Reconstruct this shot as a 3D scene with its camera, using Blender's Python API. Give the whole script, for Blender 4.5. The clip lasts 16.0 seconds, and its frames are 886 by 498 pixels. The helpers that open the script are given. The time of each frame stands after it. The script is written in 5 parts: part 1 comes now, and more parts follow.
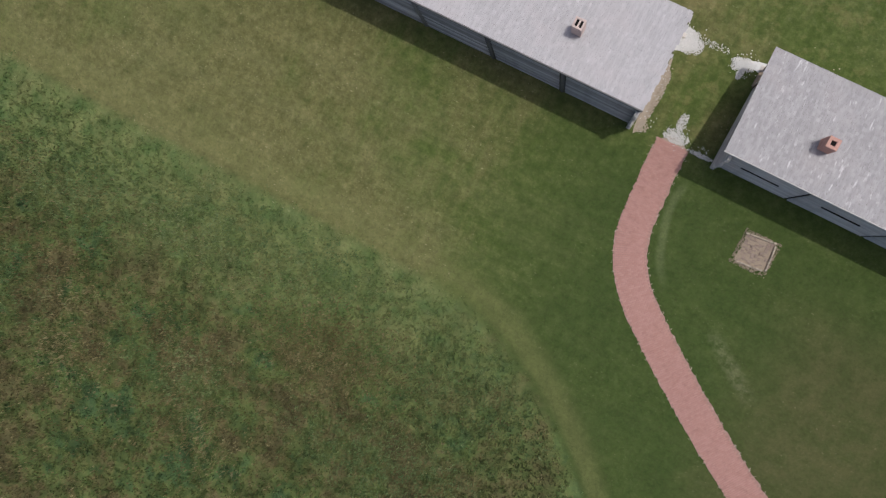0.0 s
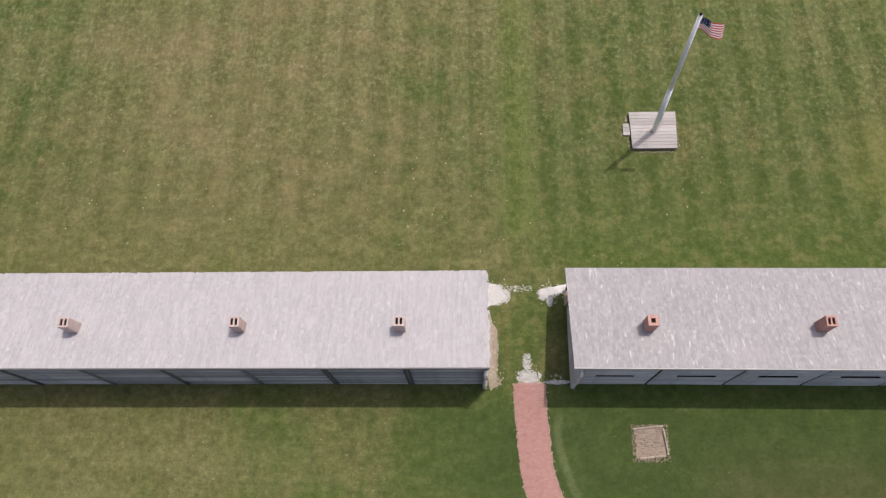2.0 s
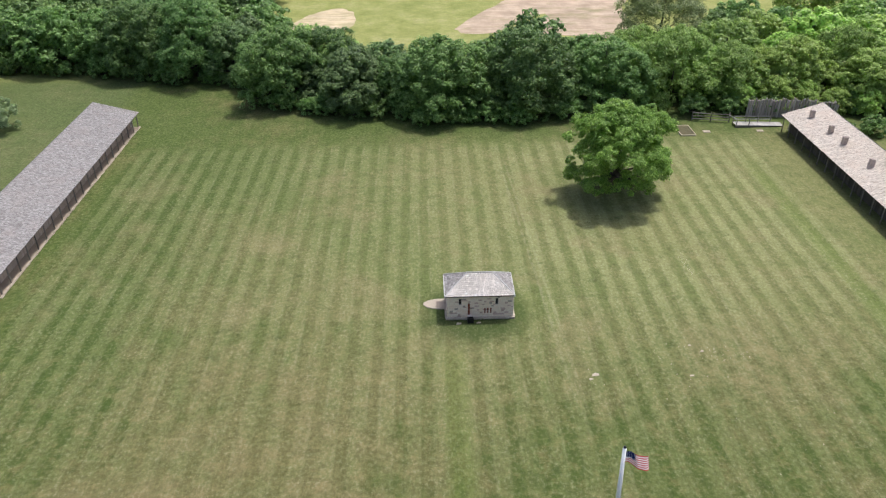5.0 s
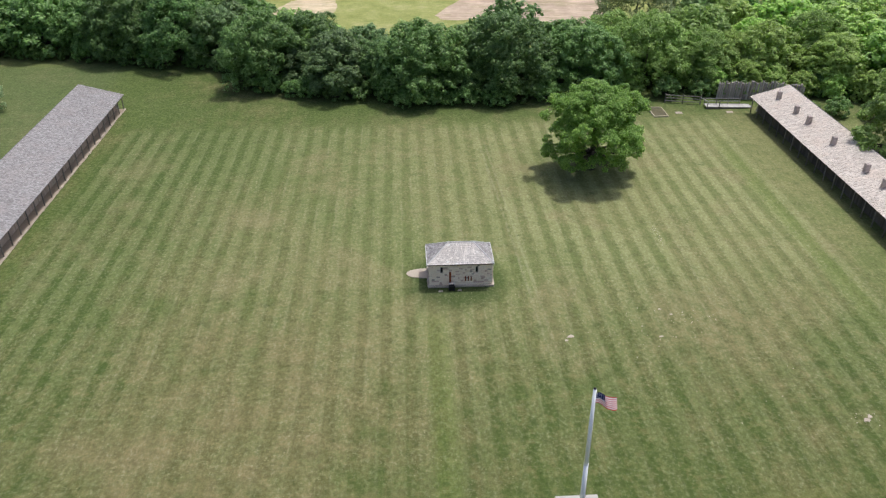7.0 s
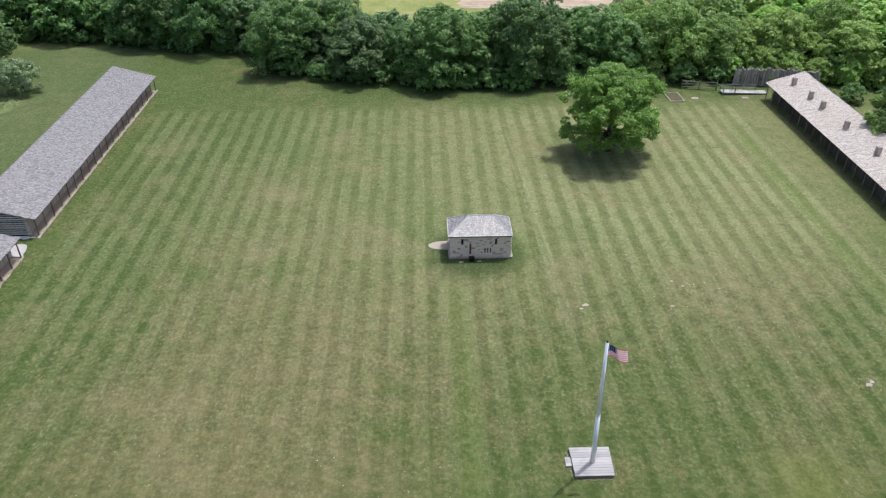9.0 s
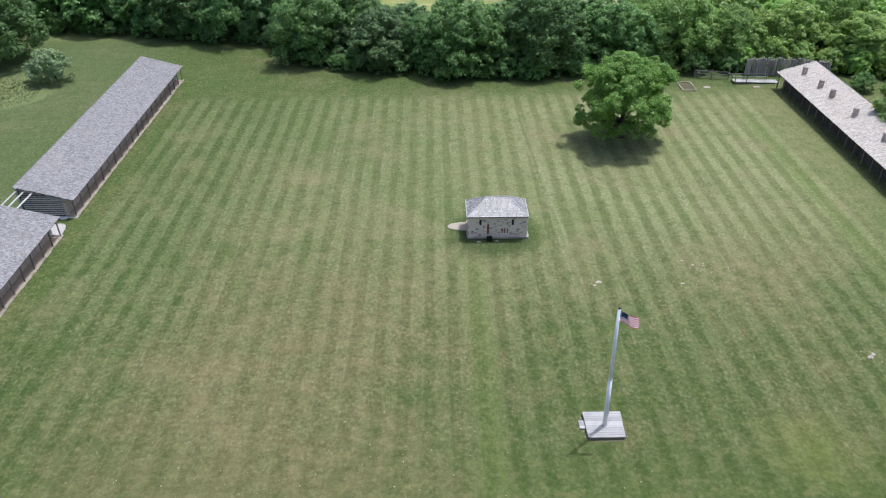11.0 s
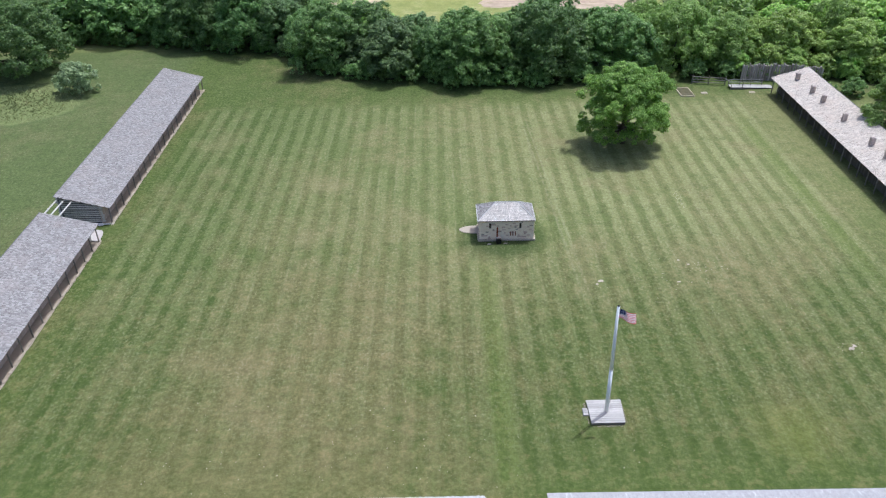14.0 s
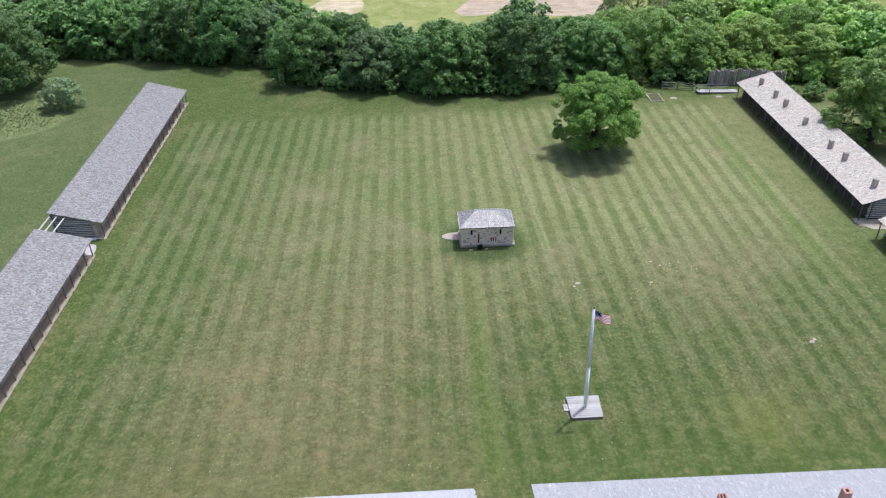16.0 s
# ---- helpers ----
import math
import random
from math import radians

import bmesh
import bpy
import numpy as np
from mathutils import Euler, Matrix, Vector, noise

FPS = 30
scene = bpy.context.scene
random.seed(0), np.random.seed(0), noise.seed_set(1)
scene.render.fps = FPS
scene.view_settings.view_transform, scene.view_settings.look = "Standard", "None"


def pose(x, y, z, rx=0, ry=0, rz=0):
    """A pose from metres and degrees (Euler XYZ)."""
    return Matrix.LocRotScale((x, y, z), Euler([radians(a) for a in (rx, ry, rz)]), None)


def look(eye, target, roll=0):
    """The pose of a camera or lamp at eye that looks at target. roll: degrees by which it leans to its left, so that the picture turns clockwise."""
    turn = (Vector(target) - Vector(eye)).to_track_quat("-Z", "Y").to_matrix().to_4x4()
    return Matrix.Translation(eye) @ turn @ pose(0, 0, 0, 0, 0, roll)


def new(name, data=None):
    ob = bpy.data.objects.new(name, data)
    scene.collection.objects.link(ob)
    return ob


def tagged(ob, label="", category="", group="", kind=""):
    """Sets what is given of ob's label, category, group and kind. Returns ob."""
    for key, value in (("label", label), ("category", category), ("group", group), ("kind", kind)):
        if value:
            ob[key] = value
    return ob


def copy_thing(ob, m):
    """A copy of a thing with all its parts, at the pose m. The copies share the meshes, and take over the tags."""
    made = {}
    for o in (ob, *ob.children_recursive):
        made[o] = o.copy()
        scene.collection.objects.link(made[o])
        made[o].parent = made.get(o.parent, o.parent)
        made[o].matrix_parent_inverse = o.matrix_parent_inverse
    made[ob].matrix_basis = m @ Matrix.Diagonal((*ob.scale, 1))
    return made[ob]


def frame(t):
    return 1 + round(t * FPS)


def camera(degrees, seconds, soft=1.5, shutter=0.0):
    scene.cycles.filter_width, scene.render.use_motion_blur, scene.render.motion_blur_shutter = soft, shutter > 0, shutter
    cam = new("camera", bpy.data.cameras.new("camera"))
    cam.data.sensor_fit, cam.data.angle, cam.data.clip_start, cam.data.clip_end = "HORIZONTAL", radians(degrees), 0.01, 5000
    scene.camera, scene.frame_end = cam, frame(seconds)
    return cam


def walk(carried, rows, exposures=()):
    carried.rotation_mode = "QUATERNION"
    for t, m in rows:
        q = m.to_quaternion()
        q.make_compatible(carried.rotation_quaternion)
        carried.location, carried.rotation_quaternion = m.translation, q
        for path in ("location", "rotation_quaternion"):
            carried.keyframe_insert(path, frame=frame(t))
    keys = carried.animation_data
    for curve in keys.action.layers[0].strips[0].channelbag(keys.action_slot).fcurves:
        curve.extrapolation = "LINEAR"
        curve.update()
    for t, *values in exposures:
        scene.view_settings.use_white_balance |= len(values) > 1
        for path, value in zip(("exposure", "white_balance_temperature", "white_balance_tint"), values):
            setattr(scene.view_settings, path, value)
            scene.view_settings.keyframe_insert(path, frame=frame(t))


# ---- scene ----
cam = camera(61.7, 16.0, soft=1.25)
PATH = [
    (0, (-2.169, -47.199, 38.905), (-2.423, -47.362, 36.928), -95.3),
    (0.2, (-2.224, -47.219, 38.996), (-2.445, -47.362, 37.014), -103.0),
    (0.5, (-2.307, -47.249, 39.133), (-2.508, -47.4, 37.149), -107.9),
    (0.7, (-2.416, -47.272, 39.176), (-2.597, -47.433, 37.191), -112.7),
    (1, (-2.58, -47.306, 39.241), (-2.778, -47.376, 37.252), -91.2),
    (1.2, (-2.636, -47.321, 39.251), (-2.864, -47.241, 37.265), -54.0),
    (1.5, (-2.72, -47.343, 39.265), (-2.947, -47.033, 37.302), -23.6),
    (1.7, (-2.578, -47.389, 39.294), (-2.772, -46.918, 37.36), -14.0),
    (2, (-2.364, -47.459, 39.338), (-2.431, -46.754, 37.468), -5.5),
    (2.5, (-1.81, -47.906, 39.528), (-1.782, -46.846, 37.832), -2.3),
    (3, (-1.479, -48.288, 39.424), (-1.411, -46.913, 37.973), -1.4),
    (3.5, (-1.423, -49.382, 39.6), (-1.348, -47.747, 38.45), -1.0),
    (4, (-1.374, -50.363, 39.772), (-1.319, -48.651, 38.738), -0.5),
    (4.2, (-1.368, -50.663, 39.785), (-1.32, -48.955, 38.746), -0.7),
    (6.3, (-1.764, -54.227, 39.683), (-1.726, -52.537, 38.614), -0.1),
    (6.5, (-1.677, -54.552, 39.661), (-1.595, -52.864, 38.591), 0.0),
    (7, (-1.716, -55.439, 39.536), (-1.622, -53.755, 38.46), 0.1),
    (7.5, (-1.845, -56.351, 39.545), (-1.767, -54.67, 38.464), 0.1),
    (8, (-2.038, -57.256, 39.497), (-1.97, -55.577, 38.413), 0.1),
    (8.5, (-2.185, -58.189, 39.505), (-2.126, -56.512, 38.417), 0.0),
    (9, (-2.363, -59.06, 39.431), (-2.312, -57.383, 38.342), -0.0),
    (9.5, (-2.508, -59.964, 39.402), (-2.464, -58.289, 38.311), -0.1),
    (10, (-2.725, -60.838, 39.372), (-2.692, -59.164, 38.279), -0.2),
    (12.5, (-3.496, -64.513, 41.41), (-3.49, -62.847, 40.304), -0.7),
    (13, (-3.65, -65.193, 41.961), (-3.647, -63.526, 40.856), -0.9),
    (13.5, (-3.816, -65.889, 42.567), (-3.823, -64.222, 41.461), -1.0),
    (14, (-3.924, -66.506, 43.191), (-3.92, -64.84, 42.085), -1.1),
    (14.5, (-3.952, -67.104, 43.858), (-3.9, -65.44, 42.751), -1.0),
    (15, (-4.081, -67.704, 44.587), (-4.019, -66.042, 43.477), -1.1),
    (15.5, (-4.306, -68.338, 45.214), (-4.242, -66.675, 44.105), -1.1),
    (16, (-4.431, -68.981, 45.77), (-4.371, -67.317, 44.662), -1.3),
]
EXPOSURES = [(0, -0.49, 6120, 9.5), (0.5, -0.14, 6130, 10.5), (1.0, 0.17, 6060, 10.5), (1.5, 0.17, 6100, 11.5), (2.0, -0.13, 6410, 13.5), (2.5, -0.22, 6370, 11.5), (3.0, -0.09, 6250, 11.5), (4.0, 0.2, 6070, 9.5), (7.0, 0.08, 5900, 8.5), (8.5, 0.13, 5690, 8.5), (10.0, 0.15, 5460, 7.5), (13.0, 0.23, 5380, 8.0), (16.0, 0.2, 5430, 8.5)]
walk(cam, [(t, look(e, g, r)) for t, e, g, r in PATH], EXPOSURES)

# ---- light ----
SUN_TO = Vector((0.269, 0.277, 1.0)).normalized()
world = bpy.data.worlds.new("sky")
scene.world = world
world.use_nodes = True
wn = world.node_tree
sky = wn.nodes.new("ShaderNodeTexSky")
sky.sky_type = "NISHITA"
sky.sun_disc = False
sky.sun_elevation = math.asin(SUN_TO.z)
sky.sun_rotation = math.atan2(SUN_TO.x, SUN_TO.y)
sky.altitude = 350
sky.dust_density = 6.0
sky.air_density = 0.75
sky.ozone_density = 0.2
wn.links.new(sky.outputs["Color"], wn.nodes["Background"].inputs["Color"])
wn.nodes["Background"].inputs["Strength"].default_value = 0.15
sun = new("sun", bpy.data.lights.new("sun", "SUN"))
sun.data.energy = 2.6
sun.data.angle = radians(0.6)
sun.data.color = (1.0, 0.95, 0.87)
sun.matrix_world = look((60, 60, 220), Vector((60, 60, 220)) - SUN_TO)

# ---- small helpers ----


def put(nt, socket, value):
    """Links a socket, or sets a constant."""
    if isinstance(value, bpy.types.NodeSocket):
        nt.links.new(value, socket)
    elif isinstance(value, tuple) and len(value) == 3 and socket.type == "RGBA":
        socket.default_value = (*value, 1)
    else:
        socket.default_value = value


def new_mat(name, rough=0.85, spec=0.25):
    m = bpy.data.materials.new(name)
    m.use_nodes = True
    nt = m.node_tree
    b = nt.nodes["Principled BSDF"]
    b.inputs["Roughness"].default_value = rough
    b.inputs["Specular IOR Level"].default_value = spec
    return m, nt, b


def place(nt, local=False):
    if local:
        return nt.nodes.new("ShaderNodeTexCoord").outputs["Object"]
    return nt.nodes.new("ShaderNodeNewGeometry").outputs["Position"]


def island(nt):
    return nt.nodes.new("ShaderNodeNewGeometry").outputs["Random Per Island"]


def own(nt):
    return nt.nodes.new("ShaderNodeObjectInfo").outputs["Random"]


def grain(nt, vec, scale, detail=4.0, rough=0.55, stretch=None):
    if stretch:
        mp = nt.nodes.new("ShaderNodeMapping")
        put(nt, mp.inputs["Vector"], vec)
        mp.inputs["Scale"].default_value = stretch
        vec = mp.outputs["Vector"]
    n = nt.nodes.new("ShaderNodeTexNoise")
    put(nt, n.inputs["Vector"], vec)
    n.inputs["Scale"].default_value = scale
    n.inputs["Detail"].default_value = detail
    n.inputs["Roughness"].default_value = rough
    return n.outputs["Fac"]


def ramp(nt, fac, *stops):
    r = nt.nodes.new("ShaderNodeValToRGB")
    put(nt, r.inputs["Fac"], fac)
    e = r.color_ramp.elements
    while len(e) < len(stops):
        e.new(0.5)
    for el, (p, c) in zip(e, stops):
        el.position = p
        el.color = (*c, 1) if isinstance(c, tuple) else (c, c, c, 1)
    return r.outputs["Color"]


def mix(nt, fac, a, b, mode="MIX"):
    n = nt.nodes.new("ShaderNodeMix")
    n.data_type = "RGBA"
    n.blend_type = mode
    put(nt, n.inputs[0], fac)
    put(nt, n.inputs[6], a)
    put(nt, n.inputs[7], b)
    return n.outputs[2]


def calc(nt, op, a, b=0.0, c=0.0):
    n = nt.nodes.new("ShaderNodeMath")
    n.operation = op
    put(nt, n.inputs[0], a)
    put(nt, n.inputs[1], b)
    put(nt, n.inputs[2], c)
    return n.outputs[0]


def step(nt, v, lo, hi, out0=0.0, out1=1.0):
    n = nt.nodes.new("ShaderNodeMapRange")
    n.interpolation_type = "SMOOTHSTEP"
    put(nt, n.inputs["Value"], v)
    n.inputs["From Min"].default_value = lo
    n.inputs["From Max"].default_value = hi
    n.inputs["To Min"].default_value = out0
    n.inputs["To Max"].default_value = out1
    return n.outputs["Result"]


def relief(nt, bsdf, height, strength=0.5, distance=0.02):
    b = nt.nodes.new("ShaderNodeBump")
    b.inputs["Strength"].default_value = strength
    b.inputs["Distance"].default_value = distance
    put(nt, b.inputs["Height"], height)
    put(nt, bsdf.inputs["Normal"], b.outputs["Normal"])


def mesh_of(name, bm, mat):
    me = bpy.data.meshes.new(name)
    bm.to_mesh(me)
    bm.free()
    me.materials.append(mat)
    return me


def part(name, bm, mat, parent, label="", smooth=False):
    """Links a bmesh as one mesh object under a thing or a part."""
    me = mesh_of(name, bm, mat)
    if smooth:
        me.shade_smooth()
    ob = new(name, me)
    ob.parent = parent
    return tagged(ob, label) if label else ob


def piece(name, me, parent, m=Matrix()):
    ob = new(name, me)
    ob.parent = parent
    ob.matrix_basis = m
    return ob


def thing(name, label, category, group="", m=Matrix(), kind=""):
    ob = new(name)
    ob.empty_display_size = 0.3
    ob.matrix_basis = m
    return tagged(ob, label, category, group, kind)


def box(bm, lo, hi, bevel=0.0, m=None):
    """A box from corner to corner, with eased edges."""
    lo, hi = Vector(lo), Vector(hi)
    r = bmesh.ops.create_cube(bm, size=1)
    vs = r["verts"]
    for v in vs:
        v.co = Vector((a + (b - a) * (c + 0.5) for a, b, c in zip(lo, hi, v.co)))
    if m is not None:
        bmesh.ops.transform(bm, matrix=m, verts=vs)
    if bevel:
        es = list({e for v in vs for e in v.link_edges})
        bmesh.ops.bevel(bm, geom=es, offset=bevel, segments=1, affect="EDGES")


def tube(bm, a, b, r0, r1, sides=8, wobble=0.0, rings=1, rng=random):
    """A tapered, slightly uneven round timber from a to b."""
    a, b = Vector(a), Vector(b)
    q = (b - a).to_track_quat("Z", "Y")
    loops = []
    for k in range(rings + 1):
        f = k / rings
        c = a.lerp(b, f)
        r = r0 + (r1 - r0) * f
        off = Vector((rng.uniform(-wobble, wobble), rng.uniform(-wobble, wobble), 0)) if 0 < k < rings else Vector()
        loops.append([bm.verts.new(c + q @ (Vector((math.cos(i * math.tau / sides) * r, math.sin(i * math.tau / sides) * r, 0)) + off)) for i in range(sides)])
    for p, n in zip(loops, loops[1:]):
        for i in range(sides):
            bm.faces.new((p[i], p[(i + 1) % sides], n[(i + 1) % sides], n[i]))
    bm.faces.new(loops[0][::-1])
    bm.faces.new(loops[-1])


def raw(name, verts, faces, mat, parent=None):
    """One mesh from arrays of corners and faces, worked out by rule."""
    me = bpy.data.meshes.new(name)
    me.from_pydata(verts.tolist(), [], faces.tolist())
    me.materials.append(mat)
    ob = new(name, me)
    ob.parent = parent
    return ob


# ---- materials ----


def meadow_tone(nt, p, over):
    """Blue-green, olive and brown growth in soft patches; over runs from 0 at the meadow's edge to minus metres within."""
    f = calc(nt, "ADD", calc(nt, "MULTIPLY", grain(nt, p, 0.17, 3, 0.55), 0.42), calc(nt, "ADD", calc(nt, "MULTIPLY", grain(nt, p, 0.5, 3, 0.6), 0.45), calc(nt, "MULTIPLY", grain(nt, p, 1.5, 3, 0.65), 0.33)))
    col = ramp(nt, f, (0.49, (0.056, 0.098, 0.038)), (0.56, (0.074, 0.102, 0.032)), (0.62, (0.090, 0.100, 0.036)), (0.67, (0.100, 0.088, 0.040)), (0.76, (0.060, 0.062, 0.025)))
    col = mix(nt, 1.0, col, step(nt, grain(nt, p, 0.75, 4, 0.62), 0.36, 0.64, 0.74, 1.28), "MULTIPLY")
    near = step(nt, calc(nt, "ADD", over, calc(nt, "MULTIPLY", f, 6.0)), -5.0, 1.0)
    sep = nt.nodes.new("ShaderNodeSeparateXYZ")
    put(nt, sep.inputs[0], p)
    near = calc(nt, "MULTIPLY", near, step(nt, sep.outputs["X"], 2.0, -9.0, 0.25, 1.0))
    col = mix(nt, calc(nt, "MULTIPLY", near, 0.75), col, ramp(nt, grain(nt, p, 0.8, 4, 0.65), (0.36, (0.080, 0.130, 0.040)), (0.64, (0.190, 0.215, 0.082))))
    return col


def lawn_material():
    m, nt, b = new_mat("mown_grass", 0.9, 0.12)
    p = place(nt)
    sep = nt.nodes.new("ShaderNodeSeparateXYZ")
    put(nt, sep.inputs[0], p)
    x, y = sep.outputs["X"], sep.outputs["Y"]
    inside = calc(nt, "MULTIPLY", step(nt, x, -39.5, -37.5), step(nt, x, 42.5, 39.5))
    inside = calc(nt, "MULTIPLY", inside, step(nt, y, -34.0, -28.0))
    inside = calc(nt, "MULTIPLY", inside, step(nt, y, 39.0, 35.5))
    big = grain(nt, p, 0.05, 5, 0.62)
    mid = grain(nt, p, 0.33, 5, 0.62)
    fine = grain(nt, p, 2.2, 5, 0.7)
    hair = grain(nt, p, 6.5, 5, 0.75)
    drag = grain(nt, p, 1.0, 4, 0.65, (1.5, 0.16, 1.0))
    cross = grain(nt, p, 1.0, 4, 0.65, (0.10, 1.1, 1.0))
    flick = grain(nt, p, 1.0, 5, 0.78, (3.4, 4.0, 1.0))
    blotch = grain(nt, p, 0.85, 6, 0.68)
    fleck = grain(nt, p, 5.0, 2, 0.5, (1.0, 1.5, 1.0))
    # mower passes up and down the parade ground
    warp = calc(nt, "MULTIPLY", calc(nt, "SUBTRACT", mid, 0.5), 0.5)
    wave = calc(nt, "SINE", calc(nt, "MULTIPLY", calc(nt, "ADD", calc(nt, "SUBTRACT", x, 0.81), calc(nt, "ADD", warp, calc(nt, "MULTIPLY", calc(nt, "SUBTRACT", fine, 0.5), 0.6))), math.tau / STRIPE))
    wave = step(nt, wave, -0.7, 0.7)
    keep = step(nt, grain(nt, p, 0.07, 3, 0.5), 0.30, 0.55, 0.45, 1.0)
    keep = calc(nt, "MULTIPLY", keep, step(nt, x, -16.0, 22.0, 0.66, 1.15))
    keep = calc(nt, "MULTIPLY", keep, step(nt, y, -32.0, 4.0, 0.55, 1.0))
    faint = calc(nt, "MULTIPLY", step(nt, x, 1.0, 6.0), step(nt, y, 6.0, -8.0))
    keep = calc(nt, "MULTIPLY", keep, calc(nt, "SUBTRACT", 1.0, calc(nt, "MULTIPLY", faint, 0.4)))
    bold = calc(nt, "MULTIPLY", step(nt, x, 2.0, 8.0), step(nt, y, -4.0, 8.0, 1.0, 1.25))
    keep = calc(nt, "MULTIPLY", keep, calc(nt, "MAXIMUM", bold, 1.0))
    stripe = calc(nt, "MULTIPLY", calc(nt, "MULTIPLY", wave, inside), keep)
    # fresh, dull and parched turf
    fresh = ramp(nt, fine, (0.22, (0.042, 0.070, 0.015)), (0.50, (0.078, 0.108, 0.026)), (0.80, (0.130, 0.155, 0.050)))
    dull = ramp(nt, fine, (0.22, (0.075, 0.082, 0.026)), (0.50, (0.132, 0.130, 0.048)), (0.80, (0.215, 0.200, 0.092)))
    tan = calc(nt, "MULTIPLY", step(nt, x, 6.0, -10.0), step(nt, y, 10.0, -14.0))
    tan = calc(nt, "MULTIPLY", tan, step(nt, y, -44.0, -34.0, 0.85, 1.0))
    tan = calc(nt, "MULTIPLY", tan, calc(nt, "MAXIMUM", step(nt, x, -38.0, -18.0), step(nt, y, -34.0, -40.0)))
    side = calc(nt, "MULTIPLY", calc(nt, "MULTIPLY", step(nt, x, -16.0, -32.0), inside), 0.42)
    north = calc(nt, "MULTIPLY", step(nt, y, -16.0, 14.0), step(nt, y, 44.0, 32.0))
    north = calc(nt, "MULTIPLY", north, step(nt, x, -40.0, 20.0, 0.0, 1.0))
    lee = calc(nt, "MULTIPLY", step(nt, y, -39.0, -43.0), step(nt, x, -10.0, 1.5))
    dry = calc(nt, "ADD", calc(nt, "MULTIPLY", big, 0.9), calc(nt, "MULTIPLY", mid, 0.5))
    dry = calc(nt, "ADD", dry, calc(nt, "MULTIPLY", drag, 0.35))
    dry = calc(nt, "ADD", dry, calc(nt, "MULTIPLY", tan, 0.24))
    dry = calc(nt, "ADD", dry, calc(nt, "MULTIPLY", north, 0.14))
    dry = calc(nt, "SUBTRACT", dry, calc(nt, "MULTIPLY", lee, 0.32))
    dry = step(nt, dry, 0.82, 1.10)
    col = mix(nt, dry, fresh, dull)
    pale = mix(nt, 0.6, dull, (0.265, 0.280, 0.125))
    col = mix(nt, calc(nt, "MULTIPLY", stripe, 0.56), col, pale)
    # tanner turf to the north-east, with sunlight between clouds painted in too
    col = mix(nt, calc(nt, "MULTIPLY", north, 0.36), col, (0.258, 0.266, 0.110))
    col = mix(nt, calc(nt, "MULTIPLY", calc(nt, "MULTIPLY", inside, calc(nt, "MINIMUM", keep, 1.0)), 0.9), col, mix(nt, 1.0, col, step(nt, wave, 0.0, 1.0, 0.93, 1.02), "MULTIPLY"))
    # thin bleached wheel lines along the passes
    lane = calc(nt, "PINGPONG", calc(nt, "ADD", calc(nt, "SUBTRACT", x, 0.8), calc(nt, "MULTIPLY", warp, 0.4)), STRIPE / 4)
    line = calc(nt, "MULTIPLY", step(nt, lane, 0.24, 0.02), step(nt, grain(nt, p, 1.0, 4, 0.7, (0.9, 0.12, 1.0)), 0.46, 0.66))
    line = calc(nt, "MULTIPLY", calc(nt, "MULTIPLY", line, inside), step(nt, y, -34.0, -8.0, 0.4, 1.0))
    col = mix(nt, calc(nt, "MULTIPLY", line, 0.26), col, (0.30, 0.29, 0.16))
    # one pair of deeper wheel tracks, a little askew to the passes
    skew = calc(nt, "SUBTRACT", calc(nt, "ADD", x, calc(nt, "MULTIPLY", y, 0.045)), 9.45)
    track = step(nt, calc(nt, "ABSOLUTE", calc(nt, "SUBTRACT", calc(nt, "ABSOLUTE", skew), 0.32)), 0.20, 0.06)
    track = calc(nt, "MULTIPLY", track, calc(nt, "MULTIPLY", step(nt, y, -14.0, -6.0), step(nt, y, 34.0, 28.0)))
    track = calc(nt, "MULTIPLY", track, step(nt, grain(nt, p, 1.5, 4, 0.7), 0.36, 0.56))
    col = mix(nt, calc(nt, "MULTIPLY", track, 0.24), col, (0.36, 0.35, 0.21))
    # parched and rank areas some metres wide
    parched = calc(nt, "MULTIPLY", step(nt, grain(nt, p, 0.13, 5, 0.62), 0.50, 0.66), inside)
    parched = calc(nt, "MULTIPLY", parched, calc(nt, "MAXIMUM", step(nt, x, 2.0, -6.0), step(nt, y, -24.0, -8.0)))
    spot = nt.nodes.new("ShaderNodeVectorMath")
    spot.operation = "DISTANCE"
    put(nt, spot.inputs[0], p)
    spot.inputs[1].default_value = (24.0, -6.0, 0.0)
    scorched = step(nt, calc(nt, "ADD", spot.outputs["Value"], calc(nt, "MULTIPLY", mid, 9.0)), 13.0, 7.5)
    parched = calc(nt, "MAXIMUM", parched, calc(nt, "MULTIPLY", scorched, step(nt, blotch, 0.36, 0.56)))
    col = mix(nt, calc(nt, "MULTIPLY", parched, 0.48), col, (0.215, 0.185, 0.090))
    col = mix(nt, calc(nt, "MULTIPLY", step(nt, grain(nt, p, 0.17, 4, 0.6, (1.0, 0.7, 1.0)), 0.47, 0.33), 0.30), col, (0.095, 0.120, 0.036))
    # brown, thin-bladed patches in the drier quarter
    brown = calc(nt, "MULTIPLY", calc(nt, "MULTIPLY", tan, inside), step(nt, grain(nt, p, 0.22, 5, 0.65, (1.0, 1.6, 1.0)), 0.42, 0.62))
    col = mix(nt, calc(nt, "MULTIPLY", brown, step(nt, wave, 0.0, 1.0, 0.22, 0.5)), col, (0.205, 0.160, 0.080))
    # lusher turf towards the western range
    col = mix(nt, side, col, mix(nt, 1.0, col, (0.70, 0.80, 0.66), "MULTIPLY"))
